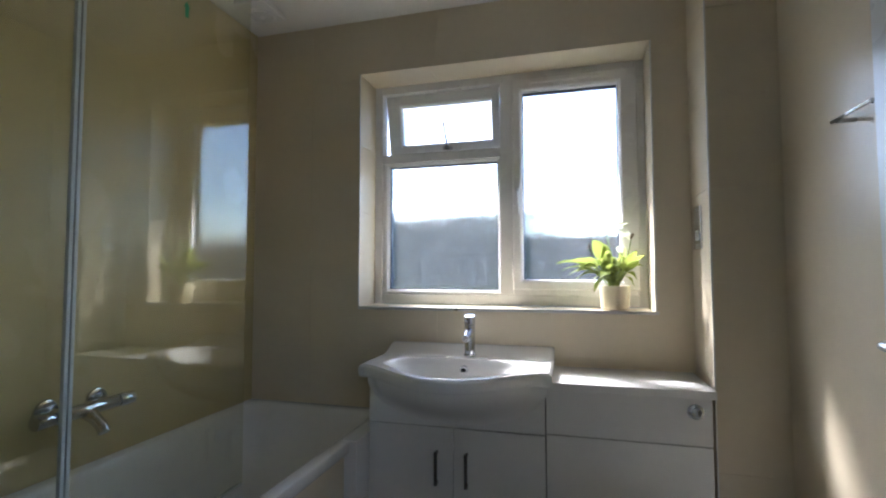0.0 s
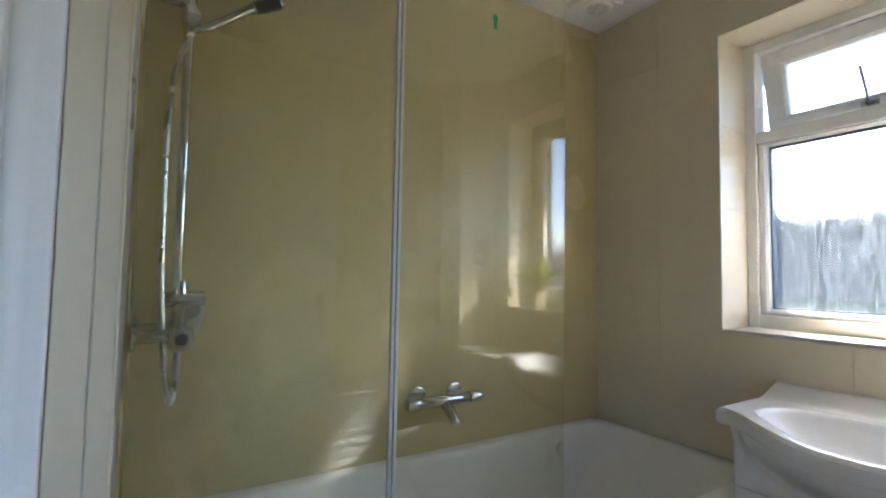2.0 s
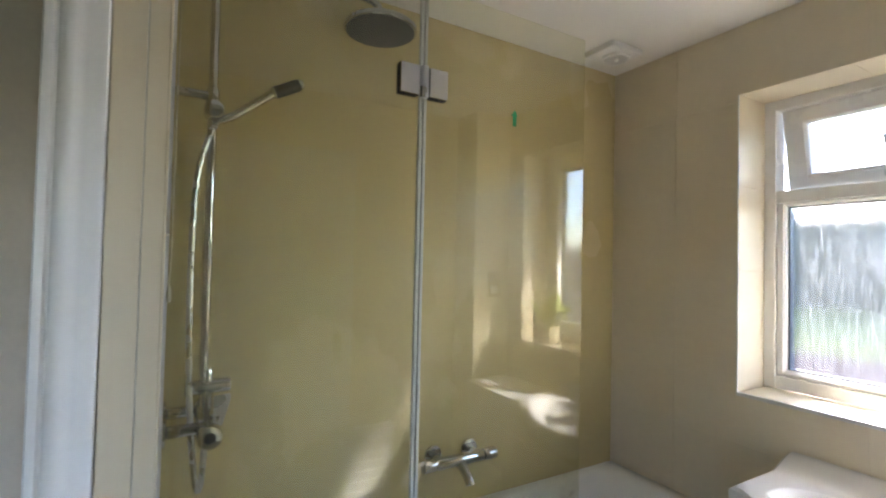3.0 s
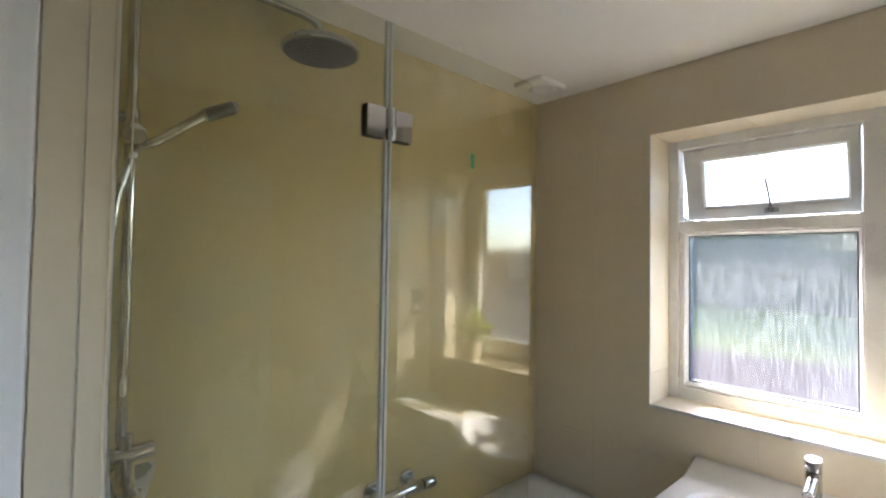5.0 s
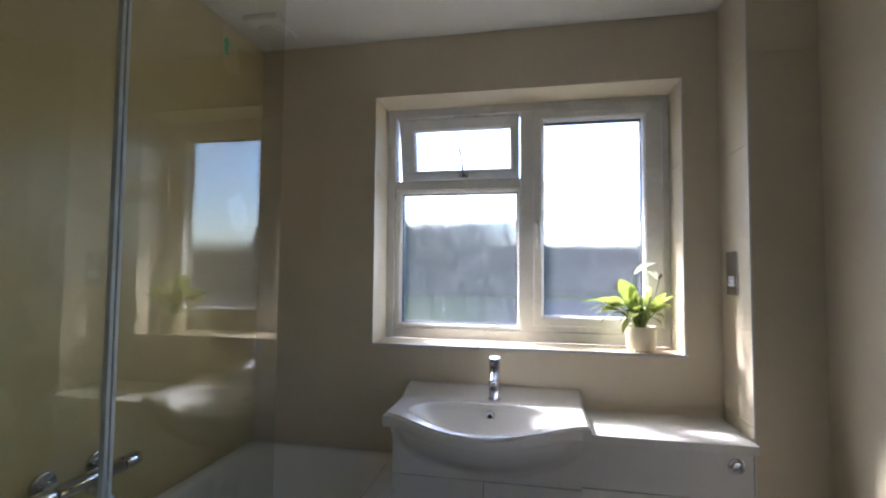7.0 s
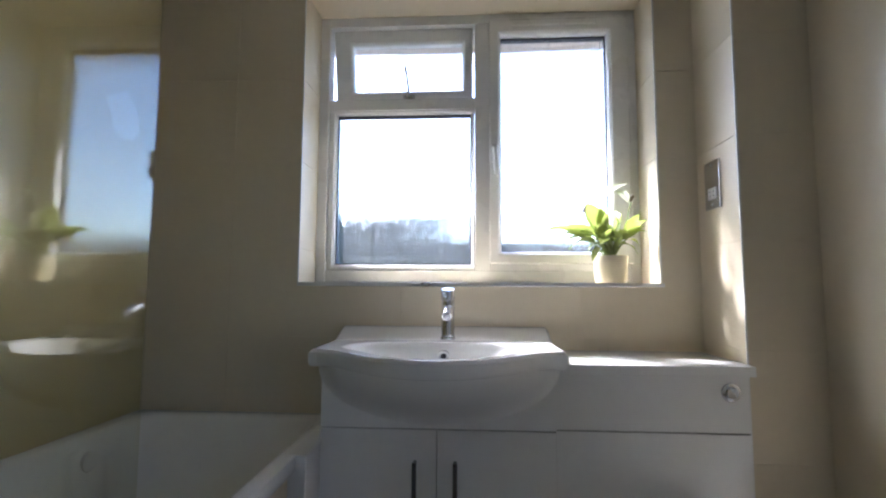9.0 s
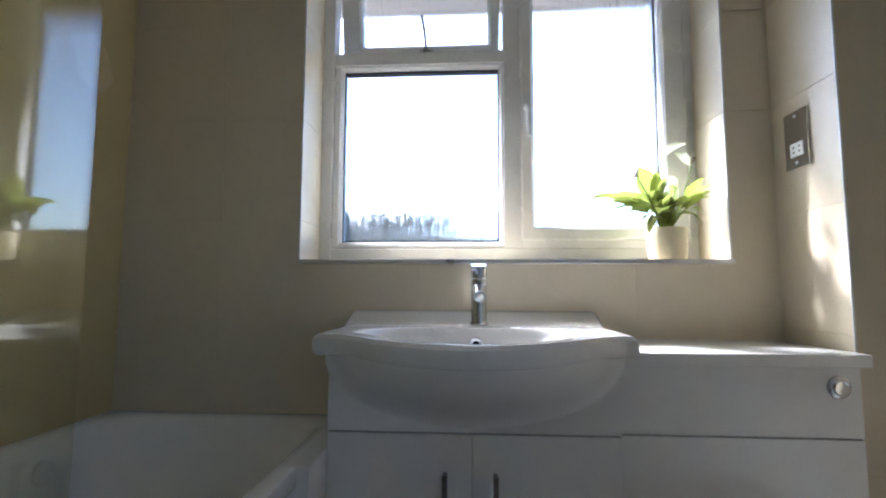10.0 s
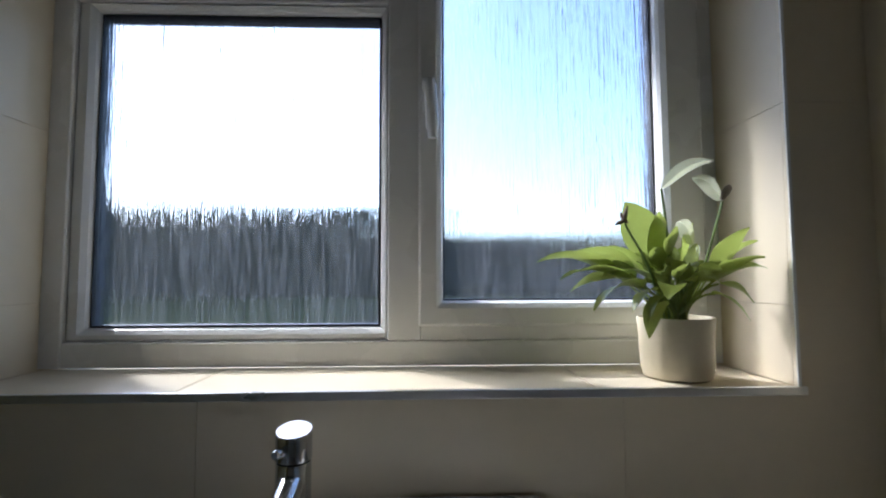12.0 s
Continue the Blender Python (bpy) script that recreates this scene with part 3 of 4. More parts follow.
part("overflow_cover", rod((0.052, -0.284, 0.505), (0.070, -0.284, 0.505), 0.028, 24, 0.004), SOCKETWHITE, bath, "white overflow cover", smooth=True)
part("front_panel", boxes((BX - 0.030, BX - 0.016, BY + 0.003, -0.415, 0.003, RIM - 0.041), bevel=0.002), TILE, bath, "beige bath panel")
bath_infill = tagged(finish("bath_infill", boxes((BX - 0.032, 0.7262, -0.408, -0.002, 0.003, RIM + 0.0015), bevel=0.003), LAMINATE), "white boarded strip between the bath and the vanity unit", "panel", kind="structure")

# ---- bath mixer on the long wall ----
mixer = thing("bath_mixer", "chrome thermostatic bath mixer bar on the tiled wall", "tap")
MZ, MXX = 0.762, 0.066
for y in (-0.915, -0.765):
    bm = rod((0.001, y, MZ + 0.008), (0.014, y, MZ + 0.008), 0.034, 28, 0.005)
    part("rosette", bm, CHROME, mixer, smooth=True)
    part("inlet", rod((0.012, y, MZ + 0.006), (MXX, y, MZ), 0.016, 16, 0.002), CHROME, mixer, smooth=True)
bm = bmesh.new()
sweep(bm, [(MXX, -0.935, MZ), (MXX, -0.93, MZ), (MXX, -0.75, MZ), (MXX, -0.745, MZ)], [0.018, 0.021, 0.021, 0.018], 20)
bar = part("body", bm, CHROME, mixer, smooth=True)
for a, b in ((-0.985, -0.938), (-0.742, -0.69)):
    k = part("knob", rod((MXX, a, MZ), (MXX, b, MZ), 0.0215, 24, 0.004), CHROME, mixer, smooth=True)
bm = bmesh.new()
sweep(bm, spline([(MXX, -0.84, MZ - 0.01), (MXX + 0.022, -0.838, MZ - 0.022), (MXX + 0.048, -0.835, MZ - 0.045), (MXX + 0.062, -0.835, MZ - 0.066)], 6), [0.020] * 6 + [0.017] * 12 + [0.015], 16)
part("spout", bm, CHROME, mixer, smooth=True)

# ---- shower set on the end wall ----
shower = thing("shower_set", "chrome shower riser with rain head, hand spray and valve", "shower")
SX = 0.110
VZ, VY, RY = 1.034, -1.640, -1.648
for x in (SX - 0.075, SX + 0.075):
    part("rosette", rod((x, BY + 0.001, VZ), (x, BY + 0.014, VZ), 0.034, 28, 0.005), CHROME, shower, smooth=True)
    part("inlet", rod((x, BY + 0.012, VZ), (x, VY, VZ), 0.015, 16, 0.002), CHROME, shower, smooth=True)
part("valve_body", rod((SX - 0.10, VY, VZ), (SX + 0.105, VY, VZ), 0.024, 24, 0.004), CHROME, shower, smooth=True)
part("knob", rod((SX - 0.09, VY, VZ), (SX - 0.103, VY, VZ), 0.026, 24, 0.004), CHROME, shower, smooth=True)
kn = part("knob", rod((SX + 0.107, VY, VZ), (SX + 0.158, VY, VZ), 0.027, 24, 0.005), CHROME, shower, smooth=True)
part("knob_cap", rod((SX + 0.157, VY, VZ), (SX + 0.160, VY, VZ), 0.013, 18, 0.001), BLACK, kn, "dark cap in the knob", smooth=True)
part("diverter_neck", rod((SX, VY, VZ + 0.015), (SX, VY, VZ + 0.125), 0.016, 18, 0.003), CHROME, shower, smooth=True)
part("diverter", rod((SX, -1.690, 1.113), (SX, -1.584, 1.115), 0.019, 20, 0.004), CHROME, shower, smooth=True)
bm = bmesh.new()
BLADE = ((-1.626, 1.096), (-1.588, 1.098), (-1.585, 1.088), (-1.604, 1.022), (-1.622, 1.018))
near = [bm.verts.new((SX + 0.030, y, z)) for y, z in BLADE]
far = [bm.verts.new((SX + 0.036, y, z)) for y, z in BLADE]
bm.faces.new(near[::-1]), bm.faces.new(far)
for i in range(5):
    bm.faces.new((near[i], near[(i + 1) % 5], far[(i + 1) % 5], far[i]))
part("temperature_lever", bm, STEEL, shower, "flat metal lever blade")
part("lever_stem", rod((SX + 0.004, -1.618, VZ + 0.004), (SX + 0.032, -1.616, 1.045), 0.007, 12, 0.001), CHROME, shower, smooth=True)
part("hose_nut", rod((SX + 0.02, VY, VZ - 0.046), (SX + 0.02, VY, VZ - 0.018), 0.0115, 14, 0.002), CHROME, shower, smooth=True)
bm = bmesh.new()
sweep(bm, spline([(SX, RY, VZ + 0.11), (SX, RY, 1.5), (SX, RY, 2.0), (SX, RY + 0.004, 2.14), (SX, RY + 0.05, 2.225), (SX, RY + 0.13, 2.243), (SX, -1.36, 2.243), (SX, -1.236, 2.238), (SX, -1.198, 2.218), (SX, -1.192, 2.170)], 8), 0.0115, 14)
part("riser_pipe", bm, CHROME, shower, smooth=True)
hd = part("rain_head", lathe([(0.108, 2.148), (0.112, 2.151), (0.112, 2.160), (0.105, 2.167), (0.05, 2.172), (0.024, 2.178), (0.020, 2.19)], SX, -1.192, 48), CHROME, shower, smooth=True)
part("nozzle_plate", lathe([(0.100, 2.1445), (0.104, 2.146), (0.103, 2.150)], SX, -1.192, 48), DARKRUBBER, hd, "dark grey nozzle plate", smooth=True)
part("wall_bracket", rod((SX, BY + 0.001, 1.858), (SX, RY, 1.858), 0.012, 16, 0.002), CHROME, shower, smooth=True)
part("bracket_collar", rod((SX, RY, 1.838), (SX, RY, 1.878), 0.016, 16, 0.002), CHROME, shower, smooth=True)
sl = part("slider", rod((SX - 0.022, RY + 0.002, 1.818), (SX + 0.042, RY + 0.002, 1.818), 0.023, 22, 0.005), CHROME, shower, smooth=True)
bm = bmesh.new()
sweep(bm, [(SX + 0.005, RY + 0.015, 1.797), (SX + 0.005, RY + 0.05, 1.815), (SX, -1.505, 1.893), (SX, -1.500, 1.896), (SX, -1.430, 1.934), (SX, -1.423, 1.938)], [0.010, 0.011, 0.0125, 0.0165, 0.0165, 0.012], 18)
hs = part("hand_spray", bm, CHROME, shower, smooth=True)
bm = bmesh.new()
sweep(bm, [(SX, -1.498, 1.897), (SX, -1.434, 1.932)], 0.0172, 18)
part("spray_face", bm, DARKRUBBER, hs, "dark grey spray face", smooth=True)
bm = bmesh.new()
hose = spline([(SX + 0.010, RY + 0.015, 1.796), (SX + 0.02, RY - 0.006, 1.75), (SX + 0.03, RY - 0.032, 1.63), (SX + 0.035, RY - 0.038, 1.42), (SX + 0.04, RY - 0.034, 1.15), (SX + 0.05, RY - 0.02, 0.95), (SX + 0.045, RY - 0.008, 0.875), (SX + 0.03, RY + 0.002, 0.90), (SX + 0.02, VY, VZ - 0.022)], 10)
sweep(bm, hose, [0.0078 if i % 2 else 0.0068 for i in range(len(hose))], 10)
part("hose", bm, STEEL, shower, "ribbed metal hose", smooth=True)

# ---- folding glass screen on the bath ----
glass_screen = thing("bath_screen", "clear hinged glass shower screen on the bath edge", "shower screen")
GX, GY0, GYM, GY1, GZ0, GZ1 = 0.563, BY + 0.006, -1.274, -0.792, RIM + 0.008, 2.043
for a, b in ((GY0, GYM - 0.006), (GYM + 0.006, GY1)):
    bm = bmesh.new()
    box(bm, GX - 0.003, GX + 0.003, a, b, GZ0, GZ1)
    p = part("glass_panel", bm, SCREEN, glass_screen, "clear toughened glass sheet")
outline = [(-0.008, 0.001), (0.008, 0.001), (0.008, 0.007), (0.0045, 0.007), (0.0045, 0.005), (-0.0045, 0.005), (-0.0045, 0.007), (-0.008, 0.007)]
bm = bmesh.new()
lo = [bm.verts.new((GX + p, BY + q, RIM)) for p, q in outline]
hi = [bm.verts.new((GX + p, BY + q, GZ1)) for p, q in outline]
bm.faces.new(hi), bm.faces.new(lo[::-1])
for i in range(8):
    bm.faces.new((lo[i], lo[(i + 1) % 8], hi[(i + 1) % 8], hi[i]))
part("wall_profile", bm, TRIM, glass_screen, "polished wall channel")
SEAL = material("clear_seal", (0.50, 0.52, 0.46), rough=0.25, vary=0.05, bump=0.02)
bm = boxes((GX - 0.0048, GX + 0.0048, GYM - 0.0085, GYM - 0.0015, GZ0, GZ1), (GX - 0.0048, GX + 0.0048, GYM + 0.0015, GYM + 0.0085, GZ0, GZ1), bevel=0.0012)
part("edge_seal", bm, SEAL, glass_screen, "pale translucent seal strip")
part("bottom_seal", boxes((GX - 0.005, GX + 0.005, GY0, GY1, RIM + 0.001, GZ0 - 0.0005), bevel=0.001), SEAL, glass_screen)
for z in (1.828, 0.680):
    for a, b in ((GYM - 0.057, GYM - 0.014), (GYM + 0.012, GYM + 0.055)):
        for x0, x1, mt in ((GX + 0.0042, GX + 0.0055, BLACK), (GX + 0.0055, GX + 0.0135, CHROME), (GX - 0.0055, GX - 0.0042, BLACK), (GX - 0.0135, GX - 0.0055, CHROME)):
            ext = 0.0015 if mt is BLACK else 0.0
            part("hinge_plate" if mt is CHROME else "hinge_gasket", boxes((x0, x1, a - ext, b + ext, z - 0.031 - ext, z + 0.031 + ext), bevel=0.0006), mt, glass_screen)
    part("hinge_knuckle", rod((GX + 0.009, GYM, z - 0.034), (GX + 0.009, GYM, z + 0.034), 0.009, 14, 0.002), STEEL, glass_screen, smooth=True)
# green arrow sticker
sy, sz = -1.026, 1.794
bm = bmesh.new()
arrow = [(-0.0055, -0.020), (0.0055, -0.020), (0.0055, 0.004), (0.0105, 0.004), (0.0, 0.020), (-0.0105, 0.004), (-0.0055, 0.004)]
va = [bm.verts.new((GX + 0.0034, sy + a, sz + b)) for a, b in arrow]
vb = [bm.verts.new((GX + 0.0040, sy + a, sz + b)) for a, b in arrow]
bm.faces.new(va[::-1]), bm.faces.new(vb)
for i in range(7):
    bm.faces.new((va[i], va[(i + 1) % 7], vb[(i + 1) % 7], vb[i]))
tagged(finish("sticker", bm, GREEN), "small green up-arrow sticker on the glass screen", "sticker")

# ---- pull cord, extractor ----
pull_cord = thing("pull_cord", "cream light pull cord hanging from the ceiling", "pull cord")
bm = bmesh.new()
sweep(bm, spline([(0.660, -1.728, CEIL - 0.02), (0.661, -1.729, 2.0), (0.658, -1.730, 1.7), (0.660, -1.731, 1.46), (0.664, -1.732, 1.40)], 6), 0.0011, 6)
part("cord", bm, CORD, pull_cord)
part("cord_toggle", lathe([(0.0015, 1.378), (0.003, 1.380), (0.0034, 1.392), (0.0015, 1.402)], 0.664, -1.732, 12), CORD, pull_cord, smooth=True)
part("switch_body", lathe([(0.034, CEIL - 0.032), (0.038, CEIL - 0.028), (0.040, CEIL - 0.001)], 0.660, -1.705, 24), SOCKETWHITE, pull_cord, smooth=True)
fan = thing("extractor_fan", "white square ceiling extractor with a round louvred grille", "extractor fan")
bm = bmesh.new()
FX, FY = 0.168, -0.200
box(bm, FX - 0.075, FX + 0.072, FY - 0.098, FY + 0.072, CEIL - 0.024, CEIL - 0.0005, 0.007)
part("housing", bm, SOCKETWHITE, fan)
part("grille_ring", lathe([(0.044, CEIL - 0.030), (0.048, CEIL - 0.036), (0.055, CEIL - 0.033), (0.057, CEIL - 0.0235)], FX, FY, 32), SOCKETWHITE, fan, smooth=True)
# dark disc puts the shade of the fan's hollow behind the slats
part("grille_back", lathe([(0.043, CEIL - 0.0305), (0.044, CEIL - 0.0295)], FX, FY, 28), DARKRUBBER, fan, "dark disc for the shade in the fan opening")
for i in range(7):
    y = FY + (i - 3) * 0.0122
    h = math.sqrt(max(0.0, 0.044 ** 2 - (y - FY) ** 2))
    part("slat", boxes((FX - h, FX + h, y - 0.0026, y + 0.0026, CEIL - 0.036, CEIL - 0.0315), bevel=0.0008), SOCKETWHITE, fan)
part("grille_hub", lathe([(0.008, CEIL - 0.0385), (0.010, CEIL - 0.037), (0.010, CEIL - 0.031)], FX, FY, 18), SOCKETWHITE, fan, smooth=True)

# ---- vanity unit with basin ----
CX = 1.0435
vanity = thing("vanity_unit", "white gloss vanity cabinet with two doors", "cabinet")
VX0, VX1, VFY = 0.7275, 1.3585, -0.302
part("carcass", boxes((VX0 + 0.0185, VX1 - 0.0185, VFY + 0.018, -0.002, 0.10, 0.690), (VX0, VX0 + 0.018, VFY + 0.018, -0.002, 0.10, 0.796), (VX1 - 0.018, VX1, VFY + 0.018, -0.002, 0.10, 0.796), bevel=0.001), LAMINATE, vanity)
part("plinth", boxes((VX0 + 0.01, VX1 - 0.01, VFY + 0.05, -0.01, 0.002, 0.0995)), LAMINATE, vanity)
bm = bmesh.new()
FASCIA = [(VX0, 0.6215), (VX1, 0.6215), (VX1, 0.796), (CX + 0.272, 0.796), (CX + 0.262, 0.700), (CX - 0.262, 0.700), (CX - 0.272, 0.796), (VX0, 0.796)]
near = [bm.verts.new((x, VFY, z)) for x, z in FASCIA]
far = [bm.verts.new((x, VFY + 0.0175, z)) for x, z in FASCIA]
bm.faces.new(near), bm.faces.new(far[::-1])
for i in range(8):
    bm.faces.new((near[(i + 1) % 8], near[i], far[i], far[(i + 1) % 8]))
part("fascia", bm, LAMINATE, vanity)
for a, b, hx in ((VX0, CX - 0.0012, 0.985), (CX + 0.0012, VX1, 1.092)):
    d = part("door", boxes((a, b, VFY, VFY + 0.0175, 0.105, 0.6175), bevel=0.0015), LAMINATE, vanity)
    bm = boxes((hx - 0.006, hx + 0.006, VFY - 0.026, VFY - 0.019, 0.425, 0.540), (hx - 0.005, hx + 0.005, VFY - 0.0195, VFY + 0.001, 0.426, 0.436), (hx - 0.005, hx + 0.005, VFY - 0.0195, VFY + 0.001, 0.529, 0.539), bevel=0.002)
    part("handle", bm, DARKCHROME, d, "chrome bar handle, darkened for its dark reflections")

basin = thing("basin", "white ceramic bow-fronted washbasin on the vanity unit", "washbasin")


def smooth01(v):
    v = max(0.0, min(1.0, v))
    return v * v * (3 - 2 * v)


HALFW = 0.340


def bow(u):
    return (0.5 + 0.5 * math.cos(math.pi * min(1.0, abs(u) / 0.93))) ** 0.62


def front_y(u):
    """The bowed front edge; u runs from -1 to 1 across the basin."""
    return -0.345 - 0.162 * bow(u)


def top_z(x, y):
    z = 0.833 + 0.036 * smooth01((y + 0.13) / 0.125) - 0.004 * smooth01((-0.36 - y) / 0.10)
    front = front_y((x - CX) / HALFW) + 0.030
    ex = abs(x - CX) / 0.268
    ey = (y + 0.290) / 0.145 if y > -0.290 else (-0.290 - y) / max(0.02, -0.290 - front)
    q = (ex ** 2.8 + abs(ey) ** 2.8) ** (1 / 2.8)
    dip = max(0.0, 1.0 - q ** 2.4)
    return z - 0.118 * dip * smooth01(dip / 0.22 + 0.15)


NU, NV = 150, 104
bm = bmesh.new()
grid = []
for i in range(NU + 1):
    u = -1 + 2 * i / NU
    fy = front_y(u)
    row = []
    for j in range(NV + 1):
        v = j / NV
        x, y = CX + HALFW * u, -0.003 + (fy + 0.003) * v
        e = min(1 - abs(u), (1 - v) * 0.42 / HALFW) * HALFW
        drop = 0.009 * (1 - smooth01(e / 0.012)) ** 2
        row.append(bm.verts.new((x, y, top_z(x, y) - drop)))
    grid.append(row)
for i in range(NU):
    for j in range(NV):
        bm.faces.new((grid[i][j], grid[i][j + 1], grid[i + 1][j + 1], grid[i + 1][j]))
edge = [grid[0][j] for j in range(NV + 1)] + [grid[i][NV] for i in range(1, NU + 1)] + [grid[NU][j] for j in range(NV - 1, -1, -1)]
prev = edge
for inset, dz in ((-0.0015, 0.006), (-0.001, 0.026), (0.003, 0.034), (0.010, 0.0370)):
    cur = []
    for v in edge:
        f = 1 - inset / HALFW
        cur.append(bm.verts.new((CX + (v.co.x - CX) * f, v.co.y + (inset if v.co.y < -0.36 else inset * 0.4 if v.co.y < -0.1 else 0), min(v.co.z, 0.833) - dz)))
    for a, b, c, d in zip(prev, prev[1:], cur[1:], cur):
        bm.faces.new((a, b, c, d))
    prev = cur
part("rim", bm, CERAMIC, basin, smooth=True)
bm = bmesh.new()
rows = []
for i in range(61):
    u = -0.955 + 1.91 * i / 60
    deep = (VFY - front_y(u) - 0.0035) * smooth01((0.955 - abs(u)) / 0.22) ** 0.5
    fall = 0.030 + 0.140 * math.sqrt(max(0.0, 1 - (u / 0.955) ** 2))
    rows.append([bm.verts.new((CX + HALFW * u, VFY + 0.002 - (deep + 0.002) * math.cos(math.pi / 2 * s) ** 1.5, 0.797 - fall * s)) for s in (k / 20 for k in range(21))])
for p, q in zip(rows, rows[1:]):
    for k in range(20):
        bm.faces.new((p[k], q[k], q[k + 1], p[k + 1]))
part("bowl", bm, CERAMIC, basin, smooth=True)
oy = -0.168
bm = rod((CX + 0.009, oy + 0.004, 0.797), (CX + 0.009, oy - 0.006, 0.7945), 0.0165, 28, 0.003)
ov = part("overflow_ring", bm, CHROME, basin, "chrome overflow ring", smooth=True)
# solid black disc, coloured as the shade inside the overflow
part("overflow_shade", rod((CX + 0.009, oy - 0.004, 0.795), (CX + 0.009, oy - 0.0068, 0.7942), 0.0085, 20), BLACK, ov, "black disc for the shade in the overflow opening")
part("waste", lathe([(0.022, 0.7125), (0.024, 0.716), (0.020, 0.7195), (0.004, 0.720)], CX, -0.305, 24), CHROME, basin, "chrome waste", smooth=True)

tap = thing("basin_tap", "chrome cylindrical mixer tap on the basin", "tap")
TX, TY = 1.0615, -0.098
part("base_ring", lathe([(0.0235, 0.835), (0.0245, 0.8395), (0.0235, 0.8435), (0.021, 0.845)], TX, TY, 32), CHROME, tap, smooth=True)
part("body", lathe([(0.0205, 0.838), (0.0205, 0.9545), (0.0195, 0.956)], TX, TY, 32), CHROME, tap, smooth=True)
bm = lathe([(0.0195, 0.9575), (0.0212, 0.959), (0.0212, 0.990), (0.0205, 0.9925)], TX, TY, 32)
for v in bm.verts:
    if v.co.z > 0.98:
        v.co.z += (v.co.y - TY) * 0.22
lv = part("lever_cap", bm, CHROME, tap, smooth=True)
bm = bmesh.new()
sweep(bm, [(TX - 0.008, TY - 0.019, 0.972), (TX - 0.011, TY - 0.034, 0.975), (TX - 0.0115, TY - 0.036, 0.975)], [0.0055, 0.0055, 0.004], 12)
part("lever_pin", bm, CHROME, lv, smooth=True)
bm = bmesh.new()
sweep(bm, [(TX, TY - 0.010, 0.934), (TX, TY - 0.060, 0.916), (TX, TY - 0.074, 0.911), (TX, TY - 0.0755, 0.9105)], [0.0155, 0.0155, 0.0155, 0.014], 24)
sp = part("spout", bm, CHROME, tap, smooth=True)
part("aerator", rod((TX, TY - 0.075, 0.9106), (TX, TY - 0.0775, 0.9097), 0.011, 18), STEEL, sp)

# ---- cistern unit, toilet ----
wc = thing("cistern_unit", "white gloss cistern cabinet with a push flush button", "cabinet")
WX_0, WX_1, WFY = 1.3605, 1.8700, -0.270
part("carcass", boxes((WX_0, WX_1, WFY + 0.018, -0.002, 0.10, 0.766), bevel=0.001), LAMINATE, wc)
part("plinth", boxes((WX_0 + 0.005, WX_1 - 0.005, WFY + 0.05, -0.01, 0.002, 0.0995)), LAMINATE, wc)
part("upper_panel", boxes((WX_0, WX_1, WFY, WFY + 0.0175, 0.6165, 0.766), bevel=0.0015), LAMINATE, wc)
part("lower_panel", boxes((WX_0, WX_1, WFY, WFY + 0.0175, 0.105, 0.613), bevel=0.0015), LAMINATE, wc)
bm = lathe([(0.023, 0.0), (0.025, 0.003), (0.0235, 0.007), (0.019, 0.009)], 0, 0, 32)
bmesh.ops.transform(bm, matrix=pose(1.821, WFY, 0.723, 90, 0, 0), verts=bm.verts)
fb = part("flush_surround", bm, CHROME, wc, "chrome flush surround", smooth=True)
bm = lathe([(0.0165, 0.008), (0.017, 0.011), (0.0145, 0.014), (0.005, 0.0125)], 0, 0, 28)
bmesh.ops.transform(bm, matrix=pose(1.8215, WFY, 0.7225, 90, 0, 0), verts=bm.verts)
part("flush_button", bm, CHROME, fb, smooth=True)
worktop = thing("worktop", "white laminate top on the cistern unit", "worktop")
part("board", boxes((WX_0, 1.8780, -0.2905, -0.001, 0.7665, 0.7945), bevel=0.003), LAMINATE, worktop)
part("edging", boxes((WX_0, 1.8780, -0.2935, -0.2902, 0.7672, 0.7935), bevel=0.0012), LAMINATE, worktop)
toilet = thing("toilet", "white ceramic back-to-wall toilet with the lid down", "toilet")


def pan_loop(w, y_back, y_front, z, n=36):
    out = []
    for i in range(n):
        a = 2 * math.pi * i / n
        s, c = math.sin(a), math.cos(a)
        ym = y_back - w * 0.8
        y = ym + (y_back - ym) * min(1, s * 1.3) if s > 0 else ym + (ym - y_front) * s
        out.append((1.628 + w * c * (1.0 if s < 0 else 1 - 0.12 * s), y, z))
    return out


bm = loft(bmesh.new(), [pan_loop(0.12, -0.295, -0.60, 0.002), pan_loop(0.115, -0.295, -0.60, 0.12), pan_loop(0.13, -0.295, -0.66, 0.25), pan_loop(0.175, -0.295, -0.755, 0.365), pan_loop(0.18, -0.295, -0.765, 0.385), pan_loop(0.175, -0.296, -0.76, 0.392)])
part("pan", bm, CERAMIC, toilet, smooth=True)
bm = loft(bmesh.new(), [pan_loop(0.178, -0.30, -0.765, 0.394), pan_loop(0.184, -0.30, -0.772, 0.398), pan_loop(0.184, -0.30, -0.772, 0.410), pan_loop(0.18, -0.30, -0.768, 0.413)])
part("seat", bm, SOCKETWHITE, toilet, smooth=True)
bm = loft(bmesh.new(), [pan_loop(0.180, -0.30, -0.768, 0.415), pan_loop(0.185, -0.30, -0.773, 0.419), pan_loop(0.183, -0.30, -0.771, 0.432), pan_loop(0.15, -0.31, -0.735, 0.440)])
part("lid", bm, SOCKETWHITE, toilet, smooth=True)

